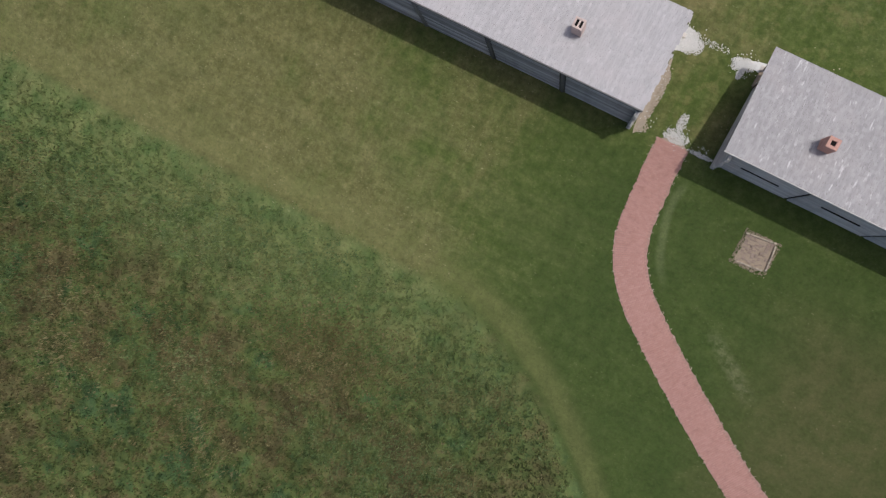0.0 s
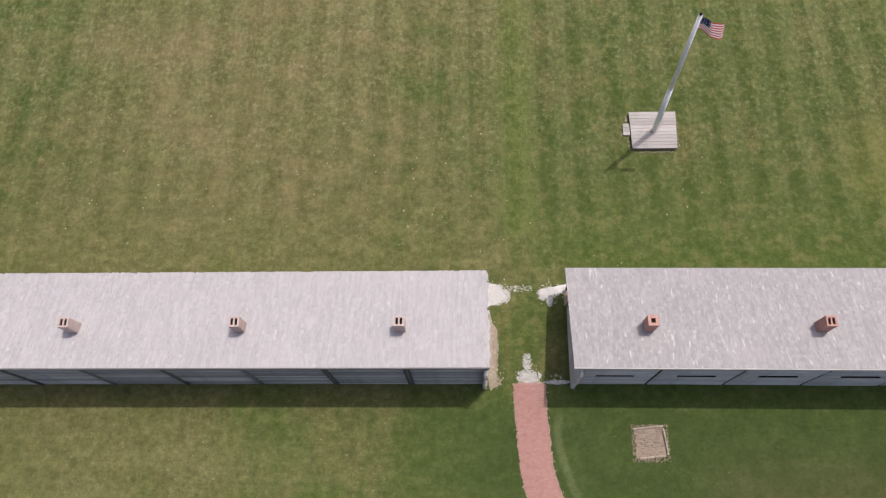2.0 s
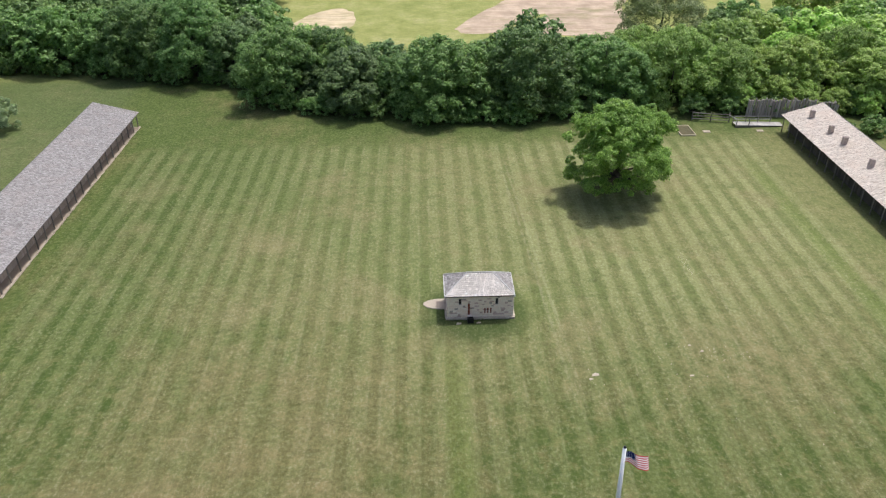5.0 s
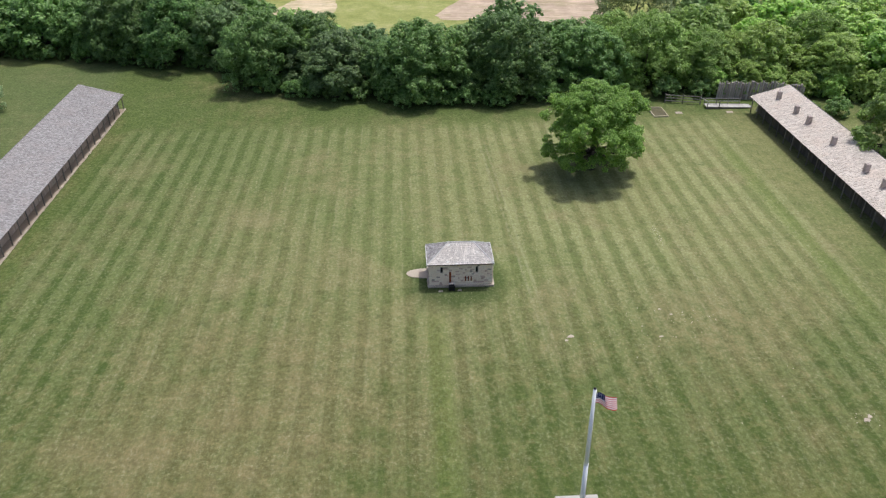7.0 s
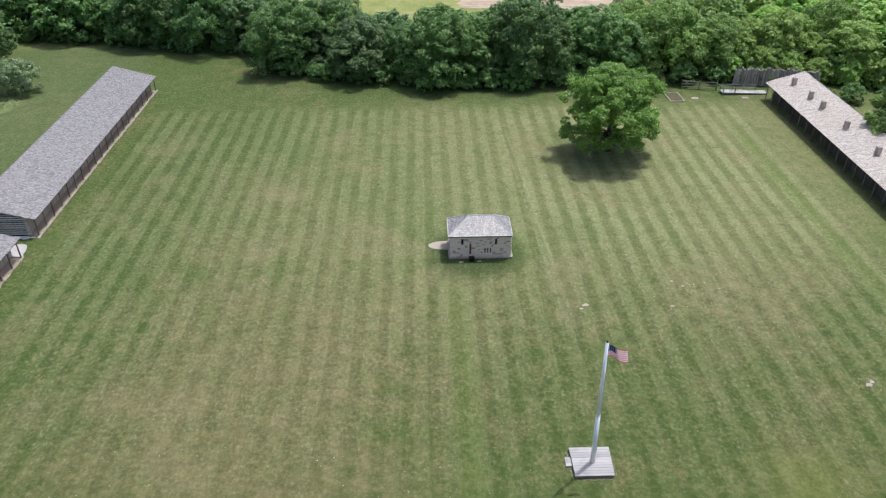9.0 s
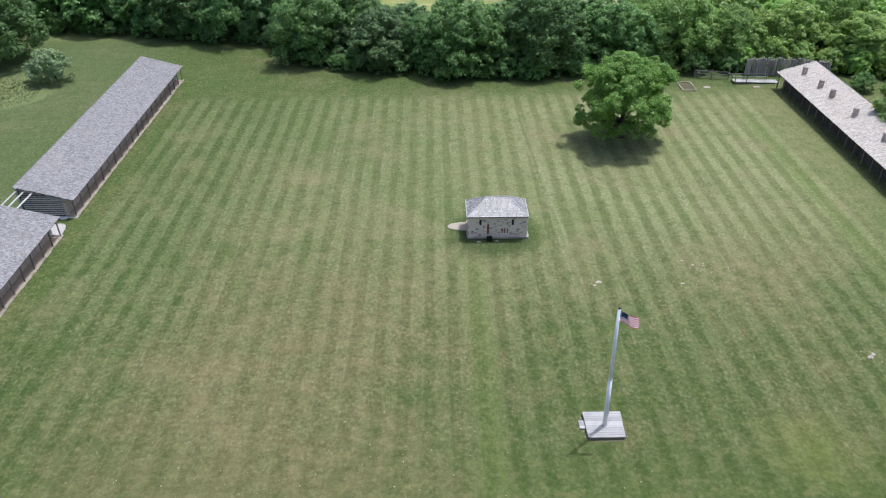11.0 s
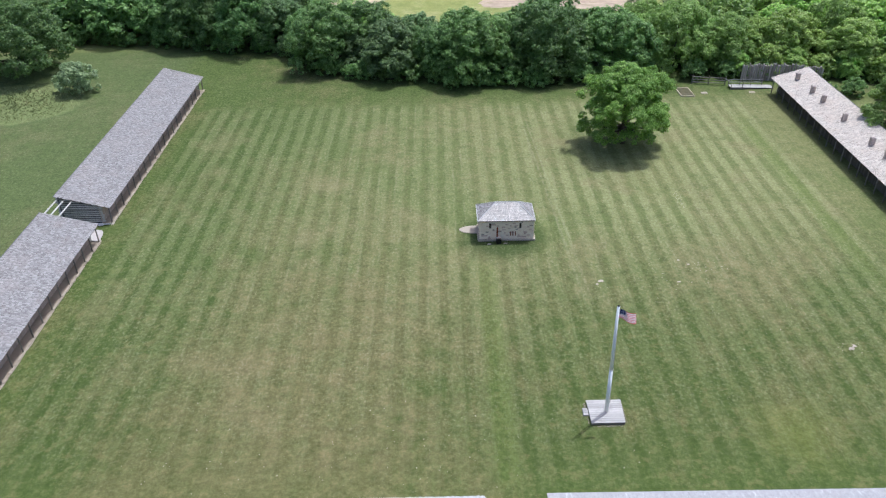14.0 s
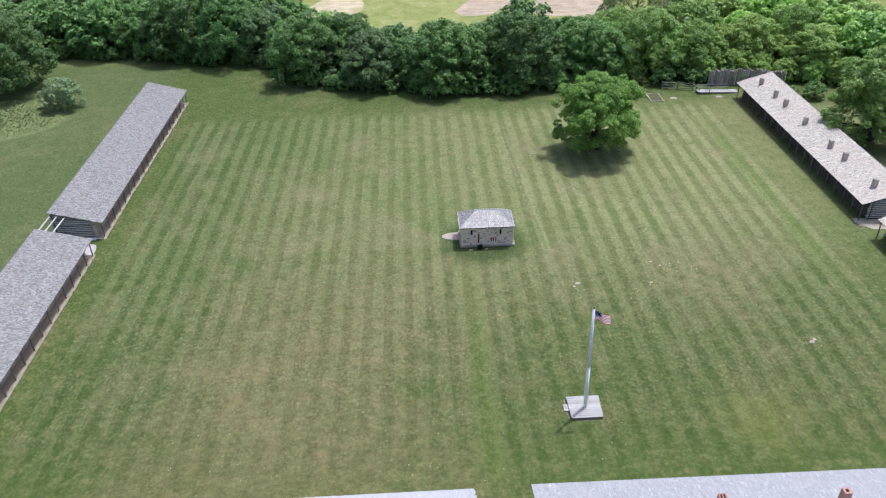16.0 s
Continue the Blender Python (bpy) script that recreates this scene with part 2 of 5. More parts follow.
    # worn and lush blotches in the unstriped turf
    worn = calc(nt, "MULTIPLY", step(nt, blotch, 0.50, 0.66), step(nt, y, 6.0, -14.0, 0.15, 1.0))
    worn = calc(nt, "MULTIPLY", worn, step(nt, y, -42.0, -38.0, 0.4, 1.0))
    col = mix(nt, calc(nt, "MULTIPLY", worn, 0.30), col, (0.235, 0.180, 0.090))
    col = mix(nt, calc(nt, "MULTIPLY", step(nt, blotch, 0.46, 0.34), 0.22), col, (0.072, 0.100, 0.026))
    # greener runs: the axis to the gate and the edge under the east range
    axis = calc(nt, "MULTIPLY", step(nt, calc(nt, "ABSOLUTE", calc(nt, "SUBTRACT", x, 0.6)), 1.3, 0.5), step(nt, y, -2.0, -6.0))
    axis = calc(nt, "MULTIPLY", axis, step(nt, y, -34.0, -30.0))
    rim = step(nt, calc(nt, "ABSOLUTE", calc(nt, "SUBTRACT", x, 38.6)), 1.5, 0.4)
    rim = calc(nt, "MULTIPLY", rim, calc(nt, "MULTIPLY", step(nt, y, -14.0, 0.0), step(nt, y, 36.0, 24.0)))
    col = mix(nt, calc(nt, "MULTIPLY", calc(nt, "ADD", calc(nt, "MULTIPLY", axis, 0.75), rim), step(nt, fine, 0.3, 0.65, 0.3, 0.65)), col, (0.122, 0.160, 0.038))
    sour = nt.nodes.new("ShaderNodeVectorMath")
    sour.operation = "DISTANCE"
    put(nt, sour.inputs[0], p)
    sour.inputs[1].default_value = (23.0, -27.3, 0.0)
    yellow = step(nt, calc(nt, "ADD", sour.outputs["Value"], calc(nt, "MULTIPLY", mid, 5.0)), 7.5, 3.0)
    col = mix(nt, calc(nt, "MULTIPLY", yellow, 0.3), col, (0.225, 0.225, 0.062))
    ring = nt.nodes.new("ShaderNodeVectorMath")
    ring.operation = "DISTANCE"
    put(nt, ring.inputs[0], p)
    ring.inputs[1].default_value = (2.6, 0.9, 0.0)
    damp = step(nt, calc(nt, "ADD", ring.outputs["Value"], calc(nt, "MULTIPLY", mid, 3.0)), 7.5, 4.5)
    lush = step(nt, grain(nt, p, 0.6, 3, 0.5), 0.62, 0.74)
    lush = calc(nt, "MAXIMUM", calc(nt, "MULTIPLY", lush, 0.35), calc(nt, "MULTIPLY", damp, 0.85))
    lush = calc(nt, "MAXIMUM", lush, calc(nt, "MULTIPLY", lee, step(nt, mid, 0.35, 0.6, 0.95, 0.75)))
    col = mix(nt, lush, col, mix(nt, 0.75, fresh, (0.036, 0.060, 0.016)))
    # a turn of the mower inside the bend of the path
    bend = nt.nodes.new("ShaderNodeVectorMath")
    bend.operation = "DISTANCE"
    put(nt, bend.inputs[0], p)
    bend.inputs[1].default_value = (8.0, -42.8, 0.0)
    arc = step(nt, calc(nt, "ABSOLUTE", calc(nt, "SUBTRACT", calc(nt, "ADD", bend.outputs["Value"], warp), 5.8)), 0.35, 0.05)
    arc = calc(nt, "MULTIPLY", calc(nt, "MULTIPLY", arc, step(nt, x, 4.2, 2.6)), step(nt, y, -41.4, -42.4))
    col = mix(nt, calc(nt, "MULTIPLY", arc, 0.35), col, (0.175, 0.200, 0.095))
    # thin brownish turf beyond the path, with a pale smear left by the mower
    thin = calc(nt, "MULTIPLY", step(nt, calc(nt, "ADD", x, calc(nt, "MULTIPLY", mid, 6.0)), 10.0, 16.0), step(nt, y, -42.5, -47.0))
    col = mix(nt, calc(nt, "MULTIPLY", thin, step(nt, blotch, 0.35, 0.62, 0.45, 0.9)), col, (0.080, 0.080, 0.032))
    run_u = calc(nt, "SUBTRACT", calc(nt, "MULTIPLY", calc(nt, "SUBTRACT", x, 8.5), 0.832), calc(nt, "MULTIPLY", calc(nt, "ADD", y, 48.9), 0.555))
    run_v = calc(nt, "ADD", calc(nt, "MULTIPLY", calc(nt, "SUBTRACT", x, 8.5), 0.555), calc(nt, "MULTIPLY", calc(nt, "ADD", y, 48.9), 0.832))
    smear = calc(nt, "MULTIPLY", step(nt, calc(nt, "ABSOLUTE", calc(nt, "ADD", run_v, warp)), 0.55, 0.1), step(nt, calc(nt, "ABSOLUTE", run_u), 2.4, 1.0))
    col = mix(nt, calc(nt, "MULTIPLY", calc(nt, "MULTIPLY", smear, step(nt, fine, 0.35, 0.62)), 0.4), col, (0.185, 0.190, 0.105))
    # mower passes along the outside of the ranges
    south = calc(nt, "MULTIPLY", step(nt, y, -41.5, -44.0), step(nt, cross, 0.42, 0.62))
    south = calc(nt, "MULTIPLY", south, calc(nt, "SUBTRACT", 1.0, calc(nt, "MULTIPLY", lee, 0.85)))
    col = mix(nt, calc(nt, "MULTIPLY", south, 0.22), col, (0.185, 0.180, 0.080))
    # rough ground under the tall meadow, and the pale last mower pass round it
    bow = calc(nt, "POWER", calc(nt, "MAXIMUM", calc(nt, "ADD", x, 8.0), 0.0), 2.0)
    over = calc(nt, "ADD", calc(nt, "ADD", y, 52.0), calc(nt, "MULTIPLY", bow, 0.036))
    rim2 = calc(nt, "MULTIPLY", step(nt, over, -0.2, 0.5), step(nt, over, 2.2, 0.9))
    col = mix(nt, calc(nt, "MULTIPLY", rim2, 0.38), col, (0.170, 0.172, 0.066))
    rough = meadow_tone(nt, p, over)
    col = mix(nt, step(nt, over, 0.2, -0.6), col, rough)
    # duller turf outside the western range
    col = mix(nt, step(nt, x, -44.0, -48.0, 0.0, 0.35), col, (0.115, 0.140, 0.062))
    # a lighter rank patch round the western shrub
    ex = calc(nt, "POWER", calc(nt, "ABSOLUTE", calc(nt, "DIVIDE", calc(nt, "ADD", x, 69.0), 11.0)), 2.0)
    ey = calc(nt, "POWER", calc(nt, "ABSOLUTE", calc(nt, "DIVIDE", calc(nt, "SUBTRACT", y, 41.0), 8.5)), 2.0)
    rank = step(nt, calc(nt, "ADD", calc(nt, "ADD", ex, ey), calc(nt, "MULTIPLY", mid, 0.4)), 1.25, 1.05)
    col = mix(nt, calc(nt, "MULTIPLY", rank, 0.75), col, (0.185, 0.215, 0.080))
    # open pasture beyond the wood
    far = step(nt, y, 62.0, 72.0)
    meadow = ramp(nt, grain(nt, p, 0.16, 6, 0.72), (0.32, (0.190, 0.215, 0.055)), (0.52, (0.275, 0.285, 0.090)), (0.70, (0.360, 0.335, 0.150)))
    col = mix(nt, far, col, meadow)
    # bleached thatch, and painted shade in the hollows between the blades
    straw = calc(nt, "ADD", calc(nt, "MULTIPLY", step(nt, flick, 0.58, 0.78), 0.6), step(nt, fleck, 0.63, 0.74))
    straw = calc(nt, "MULTIPLY", straw, step(nt, mid, 0.38, 0.64))
    straw = calc(nt, "MULTIPLY", straw, step(nt, dry, 0.0, 0.6, 0.35, 1.0))
    col = mix(nt, calc(nt, "MULTIPLY", straw, 0.45), col, (0.40, 0.37, 0.22))
    col = mix(nt, 1.0, col, step(nt, hair, 0.25, 0.68, 0.90, 1.07), "MULTIPLY")
    col = mix(nt, 1.0, col, step(nt, flick, 0.32, 0.64, 0.90, 1.07), "MULTIPLY")
    col = mix(nt, 1.0, col, step(nt, blotch, 0.32, 0.66, 0.91, 1.09), "MULTIPLY")
    # front lawn darkened: passing cloud shade, averaged and put into the colour
    col = mix(nt, calc(nt, "MULTIPLY", inside, calc(nt, "MULTIPLY", step(nt, y, 2.0, -26.0), step(nt, x, -6.0, 4.0, 0.62, 0.95))), col, (0.86, 0.86, 0.82), "MULTIPLY")
    # dark specks put the shade of small hollows into the turf colour
    pit = calc(nt, "MULTIPLY", step(nt, grain(nt, p, 6.0, 3, 0.65), 0.44, 0.34), step(nt, y, -34.0, -40.0))
    col = mix(nt, calc(nt, "MULTIPLY", pit, 0.38), col, (0.062, 0.070, 0.026))
    # pale clippings and darker tufts, a hand or two across
    turf = calc(nt, "MULTIPLY", step(nt, y, -36.0, -20.0, 0.2, 1.0), calc(nt, "SUBTRACT", 1.0, calc(nt, "MULTIPLY", lush, 0.6)))
    dash = grain(nt, p, 1.0, 4, 0.66, (3.6, 2.8, 1.0))
    light = calc(nt, "MULTIPLY", step(nt, dash, 0.48, 0.74), calc(nt, "MULTIPLY", turf, calc(nt, "ADD", step(nt, mid, 0.30, 0.62, 0.25, 0.7), calc(nt, "MULTIPLY", stripe, 0.4))))
    col = mix(nt, calc(nt, "MULTIPLY", light, 0.40), col, (0.40, 0.39, 0.24))
    dark = calc(nt, "MULTIPLY", step(nt, dash, 0.50, 0.30), turf)
    col = mix(nt, calc(nt, "MULTIPLY", dark, 0.33), col, mix(nt, 1.0, col, (0.55, 0.57, 0.48), "MULTIPLY"))
    strands = grain(nt, p, 1.0, 3, 0.6, (6.0, 1.2, 1.0))
    col = mix(nt, turf, col, mix(nt, 1.0, col, step(nt, strands, 0.32, 0.68, 0.94, 1.05), "MULTIPLY"))
    put(nt, b.inputs["Base Color"], col)
    relief(nt, b, calc(nt, "ADD", hair, fine), 0.5, 0.05)
    return m


def shingle_material(name, low, high, warm, bleach_glint=0.42, least=0.68, white=(0.74, 0.72, 0.72)):
    m, nt, b = new_mat(name, 0.8, 0.3)
    p = place(nt, True)
    r = calc(nt, "FRACT", calc(nt, "ADD", island(nt), own(nt)))
    streak = grain(nt, p, 1.0, 4, 0.7, (38.0, 5.0, 38.0))
    blot = grain(nt, p, 0.55, 5, 0.6)
    col = ramp(nt, r, (0.0, low), (0.55, tuple((a + c) / 2 for a, c in zip(low, high))), (0.97, high), (1.0, tuple(min(0.8, c * 1.1) for c in high)))
    col = mix(nt, 0.35, col, ramp(nt, streak, (0.3, 0.6), (0.7, 1.0)), "MULTIPLY")
    run = grain(nt, p, 1.0, 4, 0.7, (5.5, 0.7, 0.7))
    col = mix(nt, 1.0, col, step(nt, run, 0.3, 0.68, 0.91, 1.08), "MULTIPLY")
    # scattered white streaks: bleached wood, with glints painted into the colour
    col = mix(nt, calc(nt, "MULTIPLY", step(nt, grain(nt, p, 1.0, 4, 0.62, (6.0, 1.4, 1.4)), least, least + 0.10), bleach_glint), col, white)
    col = mix(nt, calc(nt, "MULTIPLY", step(nt, blot, 0.45, 0.7), 0.35), col, warm)
    put(nt, b.inputs["Base Color"], col)
    relief(nt, b, streak, 0.4, 0.01)
    return m


def timber_material(name, dark, light, along=(2.0, 30.0, 30.0), split=0.35, rough=0.82):
    m, nt, b = new_mat(name, rough, 0.25)
    p = place(nt, True)
    g = grain(nt, p, 1.0, 5, 0.65, along)
    st = grain(nt, p, 1.3, 4, 0.6)
    tone = calc(nt, "FRACT", calc(nt, "ADD", own(nt), island(nt)))
    col = mix(nt, tone, dark, light)
    col = mix(nt, split, col, ramp(nt, g, (0.3, 0.35), (0.65, 1.0)), "MULTIPLY")
    col = mix(nt, calc(nt, "MULTIPLY", step(nt, st, 0.5, 0.75), 0.4), col, tuple(c * 0.6 for c in dark))
    put(nt, b.inputs["Base Color"], col)
    relief(nt, b, g, 0.5, 0.015)
    return m


def stone_material(name, dark, light, size=3.0, grit=0.45):
    m, nt, b = new_mat(name, 0.88, 0.25)
    p = place(nt, True)
    tone = calc(nt, "ADD", calc(nt, "MULTIPLY", own(nt), 0.55), calc(nt, "MULTIPLY", island(nt), 0.45))
    g = grain(nt, p, 9.0 * size, 6, 0.65)
    st = grain(nt, p, size, 4, 0.6)
    col = mix(nt, tone, dark, light)
    col = mix(nt, grit, col, ramp(nt, g, (0.28, 0.5), (0.7, 1.0)), "MULTIPLY")
    col = mix(nt, calc(nt, "MULTIPLY", step(nt, st, 0.5, 0.72), grit * 0.78), col, tuple(c * 0.62 for c in dark))
    put(nt, b.inputs["Base Color"], col)
    relief(nt, b, g, 0.6, 0.02)
    return m


def plain_material(name, colour, rough=0.6, var=0.15, scale=8.0, metal=0.0):
    m, nt, b = new_mat(name, rough)
    g = grain(nt, place(nt, True), scale, 5, 0.6)
    put(nt, b.inputs["Base Color"], mix(nt, var, colour, ramp(nt, g, (0.3, 0.3), (0.7, 1.0)), "MULTIPLY"))
    b.inputs["Metallic"].default_value = metal
    relief(nt, b, g, 0.2, 0.005)
    return m


def leaf_material(name, deep, mid, tip):
    m, nt, b = new_mat(name, 0.45, 0.45)
    r = island(nt)
    blot = grain(nt, place(nt), 0.5, 3, 0.6)
    f = calc(nt, "ADD", calc(nt, "MULTIPLY", r, 0.6), calc(nt, "MULTIPLY", blot, 0.4))
    col = ramp(nt, f, (0.15, deep), (0.5, mid), (0.85, tip))
    hue = nt.nodes.new("ShaderNodeHueSaturation")
    put(nt, hue.inputs["Color"], col)
    put(nt, hue.inputs["Hue"], step(nt, own(nt), 0.0, 1.0, 0.494, 0.506))
    put(nt, hue.inputs["Value"], step(nt, own(nt), 0.0, 1.0, 0.86, 1.16))
    put(nt, b.inputs["Base Color"], hue.outputs["Color"])
    tr = nt.nodes.new("ShaderNodeBsdfTranslucent")
    put(nt, tr.inputs["Color"], hue.outputs["Color"])
    ms = nt.nodes.new("ShaderNodeMixShader")
    ms.inputs[0].default_value = 0.48
    nt.links.new(b.outputs[0], ms.inputs[1])
    nt.links.new(tr.outputs[0], ms.inputs[2])
    nt.links.new(ms.outputs[0], nt.nodes["Material Output"].inputs["Surface"])
    return m


def blade_material(name, *tones):
    """Grass in four tones from deep to pale; without them, the tones of the meadow."""
    m, nt, b = new_mat(name, 0.7, 0.2)
    p = place(nt)
    if not tones:
        sep = nt.nodes.new("ShaderNodeSeparateXYZ")
        put(nt, sep.inputs[0], p)
        bow = calc(nt, "POWER", calc(nt, "MAXIMUM", calc(nt, "ADD", sep.outputs["X"], 8.0), 0.0), 2.0)
        over = calc(nt, "ADD", calc(nt, "ADD", sep.outputs["Y"], 52.0), calc(nt, "MULTIPLY", bow, 0.036))
        col = mix(nt, 1.0, meadow_tone(nt, p, over), ramp(nt, island(nt), (0.0, 0.88), (0.55, 1.12), (0.85, 1.4), (1.0, 1.9)), "MULTIPLY")
    else:
        f = calc(nt, "ADD", calc(nt, "MULTIPLY", island(nt), 0.3), calc(nt, "ADD", calc(nt, "MULTIPLY", grain(nt, p, 0.22, 4, 0.6), 0.75), calc(nt, "MULTIPLY", grain(nt, p, 1.1, 4, 0.65), 0.3)))
        col = ramp(nt, f, *zip((0.52, 0.62, 0.72, 0.84), tones))
    put(nt, b.inputs["Base Color"], col)
    return m


STRIPE = 2.035
LAWN = lawn_material()
SHINGLE_PALE = shingle_material("pale_grey_shakes", (0.362, 0.346, 0.348), (0.43, 0.411, 0.415), (0.425, 0.385, 0.38), 0.6, 0.60)
SHINGLE_SMOOTH = shingle_material("smooth_pale_shakes", (0.45, 0.43, 0.436), (0.495, 0.473, 0.48), (0.49, 0.445, 0.445))
SHINGLE_GREY = shingle_material("grey_shakes", (0.21, 0.192, 0.185), (0.41, 0.382, 0.366), (0.34, 0.285, 0.26))
SHINGLE_WHITE = shingle_material("silvery_shakes", (0.60, 0.54, 0.48), (0.82, 0.75, 0.68), (0.68, 0.575, 0.50))
SHINGLE_ROSE = shingle_material("pinkish_grey_shakes", (0.44, 0.37, 0.31), (0.70, 0.615, 0.53), (0.60, 0.465, 0.37), 0.55, 0.50, (0.78, 0.70, 0.62))
# dark boards of the roofs, also used as painted shade on eastern porch walls
DECK = timber_material("roof_and_shaded_wall_boards", (0.10, 0.085, 0.07), (0.18, 0.15, 0.12))
LOG = timber_material("weathered_logs", (0.13, 0.125, 0.125), (0.27, 0.26, 0.255), (1.2, 16.0, 16.0), 0.5)
LOG_PALE = timber_material("pale_weathered_logs", (0.54, 0.53, 0.51), (0.70, 0.685, 0.66), (1.2, 14.0, 14.0), 0.3)
STAKE = timber_material("brown_stakes", (0.36, 0.30, 0.26), (0.60, 0.53, 0.475), (18.0, 18.0, 2.0))
LOG_END = timber_material("pale_end_logs", (0.44, 0.41, 0.375), (0.74, 0.70, 0.64), (1.2, 16.0, 16.0), 0.35)
# tan boards lightened, with light bounced off the ground put into the colour
WALL_TAN_LIT = timber_material("bounce_lit_tan_boards", (0.48, 0.375, 0.29), (0.62, 0.50, 0.395))
LOG_SILVER = timber_material("silver_grey_logs", (0.30, 0.285, 0.275), (0.60, 0.58, 0.56), (1.2, 16.0, 16.0), 0.4)
LOG_MID = timber_material("silvery_weathered_logs", (0.13, 0.122, 0.115), (0.50, 0.475, 0.45), (1.2, 16.0, 16.0), 0.4)
# chinking near black, with the shade between logs put into its colour
CHINK = plain_material("gap_shade_chinking", (0.05, 0.047, 0.044), 0.95, 0.5, 6.0)
WALL_BROWN = timber_material("brown_boards", (0.13, 0.085, 0.06), (0.21, 0.14, 0.10))
POST = timber_material("grey_posts", (0.16, 0.14, 0.12), (0.34, 0.30, 0.26), (20.0, 20.0, 2.0))
BOARD_WHITE = timber_material("silvered_boards", (0.54, 0.52, 0.50), (0.70, 0.675, 0.65), (2.0, 26.0, 26.0), 0.25)
HIP = timber_material("greyed_hip_boards", (0.52, 0.50, 0.475), (0.68, 0.655, 0.625), (2.0, 26.0, 26.0), 0.25)
DECK_BOARD = timber_material("grey_deck_boards", (0.40, 0.37, 0.345), (0.55, 0.51, 0.475), (2.0, 26.0, 26.0), 0.3)
BRICK = stone_material("red_brick", (0.54, 0.29, 0.225), (0.68, 0.42, 0.35), 4.0)
BRICK_PALE = stone_material("washed_pink_brick", (0.56, 0.42, 0.37), (0.70, 0.57, 0.52), 4.0)
SOIL = stone_material("dark_soil", (0.090, 0.080, 0.042), (0.17, 0.15, 0.08), 3.0)
BRICK_OLD = stone_material("brown_brick", (0.50, 0.405, 0.36), (0.64, 0.54, 0.485), 4.0)
BRICK_DULL = stone_material("worn_hearth_brick", (0.27, 0.205, 0.165), (0.38, 0.30, 0.25), 4.0)
PAVER = stone_material("rose_pavers", (0.44, 0.235, 0.195), (0.54, 0.315, 0.275), 3.0)
BED = stone_material("rose_bedding", (0.34, 0.20, 0.165), (0.44, 0.275, 0.235), 3.0)
# black for sooty flues and for painted shade in log gaps
SOOT_SHADE = plain_material("soot_and_gap_shade", (0.012, 0.011, 0.010), 1.0, 0.3)
LIME = stone_material("limestone", (0.60, 0.51, 0.44), (0.84, 0.77, 0.70), 2.0)
FOOTING = stone_material("tan_limestone", (0.38, 0.31, 0.24), (0.58, 0.50, 0.40), 2.0)
MAGSTONE = stone_material("pinkish_limestone", (0.92, 0.74, 0.56), (0.97, 0.86, 0.70), 2.0, 0.2)
APRON = stone_material("pinkish_worn_stone", (0.40, 0.35, 0.325), (0.50, 0.45, 0.42), 2.0, 0.2)
RUDDY = stone_material("ruddy_sandstone", (0.60, 0.42, 0.32), (0.80, 0.61, 0.50), 2.0, 0.3)
TAN_TIMBER = timber_material("tan_timbers", (0.58, 0.495, 0.33), (0.70, 0.61, 0.44))
MORTAR = plain_material("mortar", (0.92, 0.79, 0.63), 0.95, 0.4)
CHALK = stone_material("chalky_gravel", (0.66, 0.64, 0.61), (0.86, 0.84, 0.81), 6.0, 0.3)
EARTH = stone_material("bare_earth", (0.30, 0.235, 0.17), (0.42, 0.34, 0.26), 2.0)
RUSSET = plain_material("russet_paint", (0.30, 0.085, 0.035), 0.6, 0.4)
# near-black that stands for the shade inside openings
DARK = plain_material("opening_shade", (0.02, 0.018, 0.016), 0.9, 0.3)
IRON = plain_material("dark_iron", (0.03, 0.03, 0.032), 0.5, 0.3, 8.0, 0.6)
PAINT = plain_material("white_pole_paint", (0.95, 0.94, 0.92), 0.6, 0.05, 3.0)
BARK = timber_material("bark", (0.06, 0.048, 0.038), (0.12, 0.10, 0.08), (14.0, 14.0, 2.5), 0.6)
LEAF_DARK = leaf_material("dark_foliage", (0.085, 0.158, 0.042), (0.170, 0.292, 0.080), (0.294, 0.430, 0.135))
LEAF_DUSK = leaf_material("dusky_foliage", (0.106, 0.175, 0.060), (0.196, 0.304, 0.106), (0.312, 0.446, 0.166))
LEAF_MID = leaf_material("green_foliage", (0.108, 0.196, 0.048), (0.214, 0.345, 0.092), (0.352, 0.500, 0.165))
LEAF_LIGHT = leaf_material("bright_foliage", (0.160, 0.270, 0.050), (0.325, 0.490, 0.108), (0.490, 0.650, 0.195))
LEAF_SILVER = leaf_material("greyish_foliage", (0.195, 0.278, 0.125), (0.359, 0.46, 0.218), (0.523, 0.608, 0.335))
LEAF_GOLD = leaf_material("sunny_foliage", (0.240, 0.355, 0.070), (0.455, 0.630, 0.145), (0.640, 0.800, 0.250))
LEAF_OAK = leaf_material("oak_foliage", (0.096, 0.182, 0.024), (0.228, 0.372, 0.052), (0.410, 0.545, 0.130))
LEAF_WILLOW = leaf_material("silvery_willow_foliage", (0.17, 0.215, 0.080), (0.295, 0.360, 0.140), (0.43, 0.48, 0.235))
MEADOW = blade_material("tall_meadow_grass")
PALE_BLADES = blade_material("light_rough_grass", (0.150, 0.185, 0.065), (0.205, 0.235, 0.088), (0.265, 0.275, 0.115), (0.33, 0.32, 0.15))
CLOVER = blade_material("blue_green_weeds", (0.092, 0.150, 0.058), (0.130, 0.190, 0.074), (0.170, 0.225, 0.092), (0.215, 0.26, 0.12))
SEED = blade_material("seed_heads", (0.17, 0.135, 0.060), (0.225, 0.18, 0.085), (0.29, 0.24, 0.12), (0.38, 0.33, 0.18))


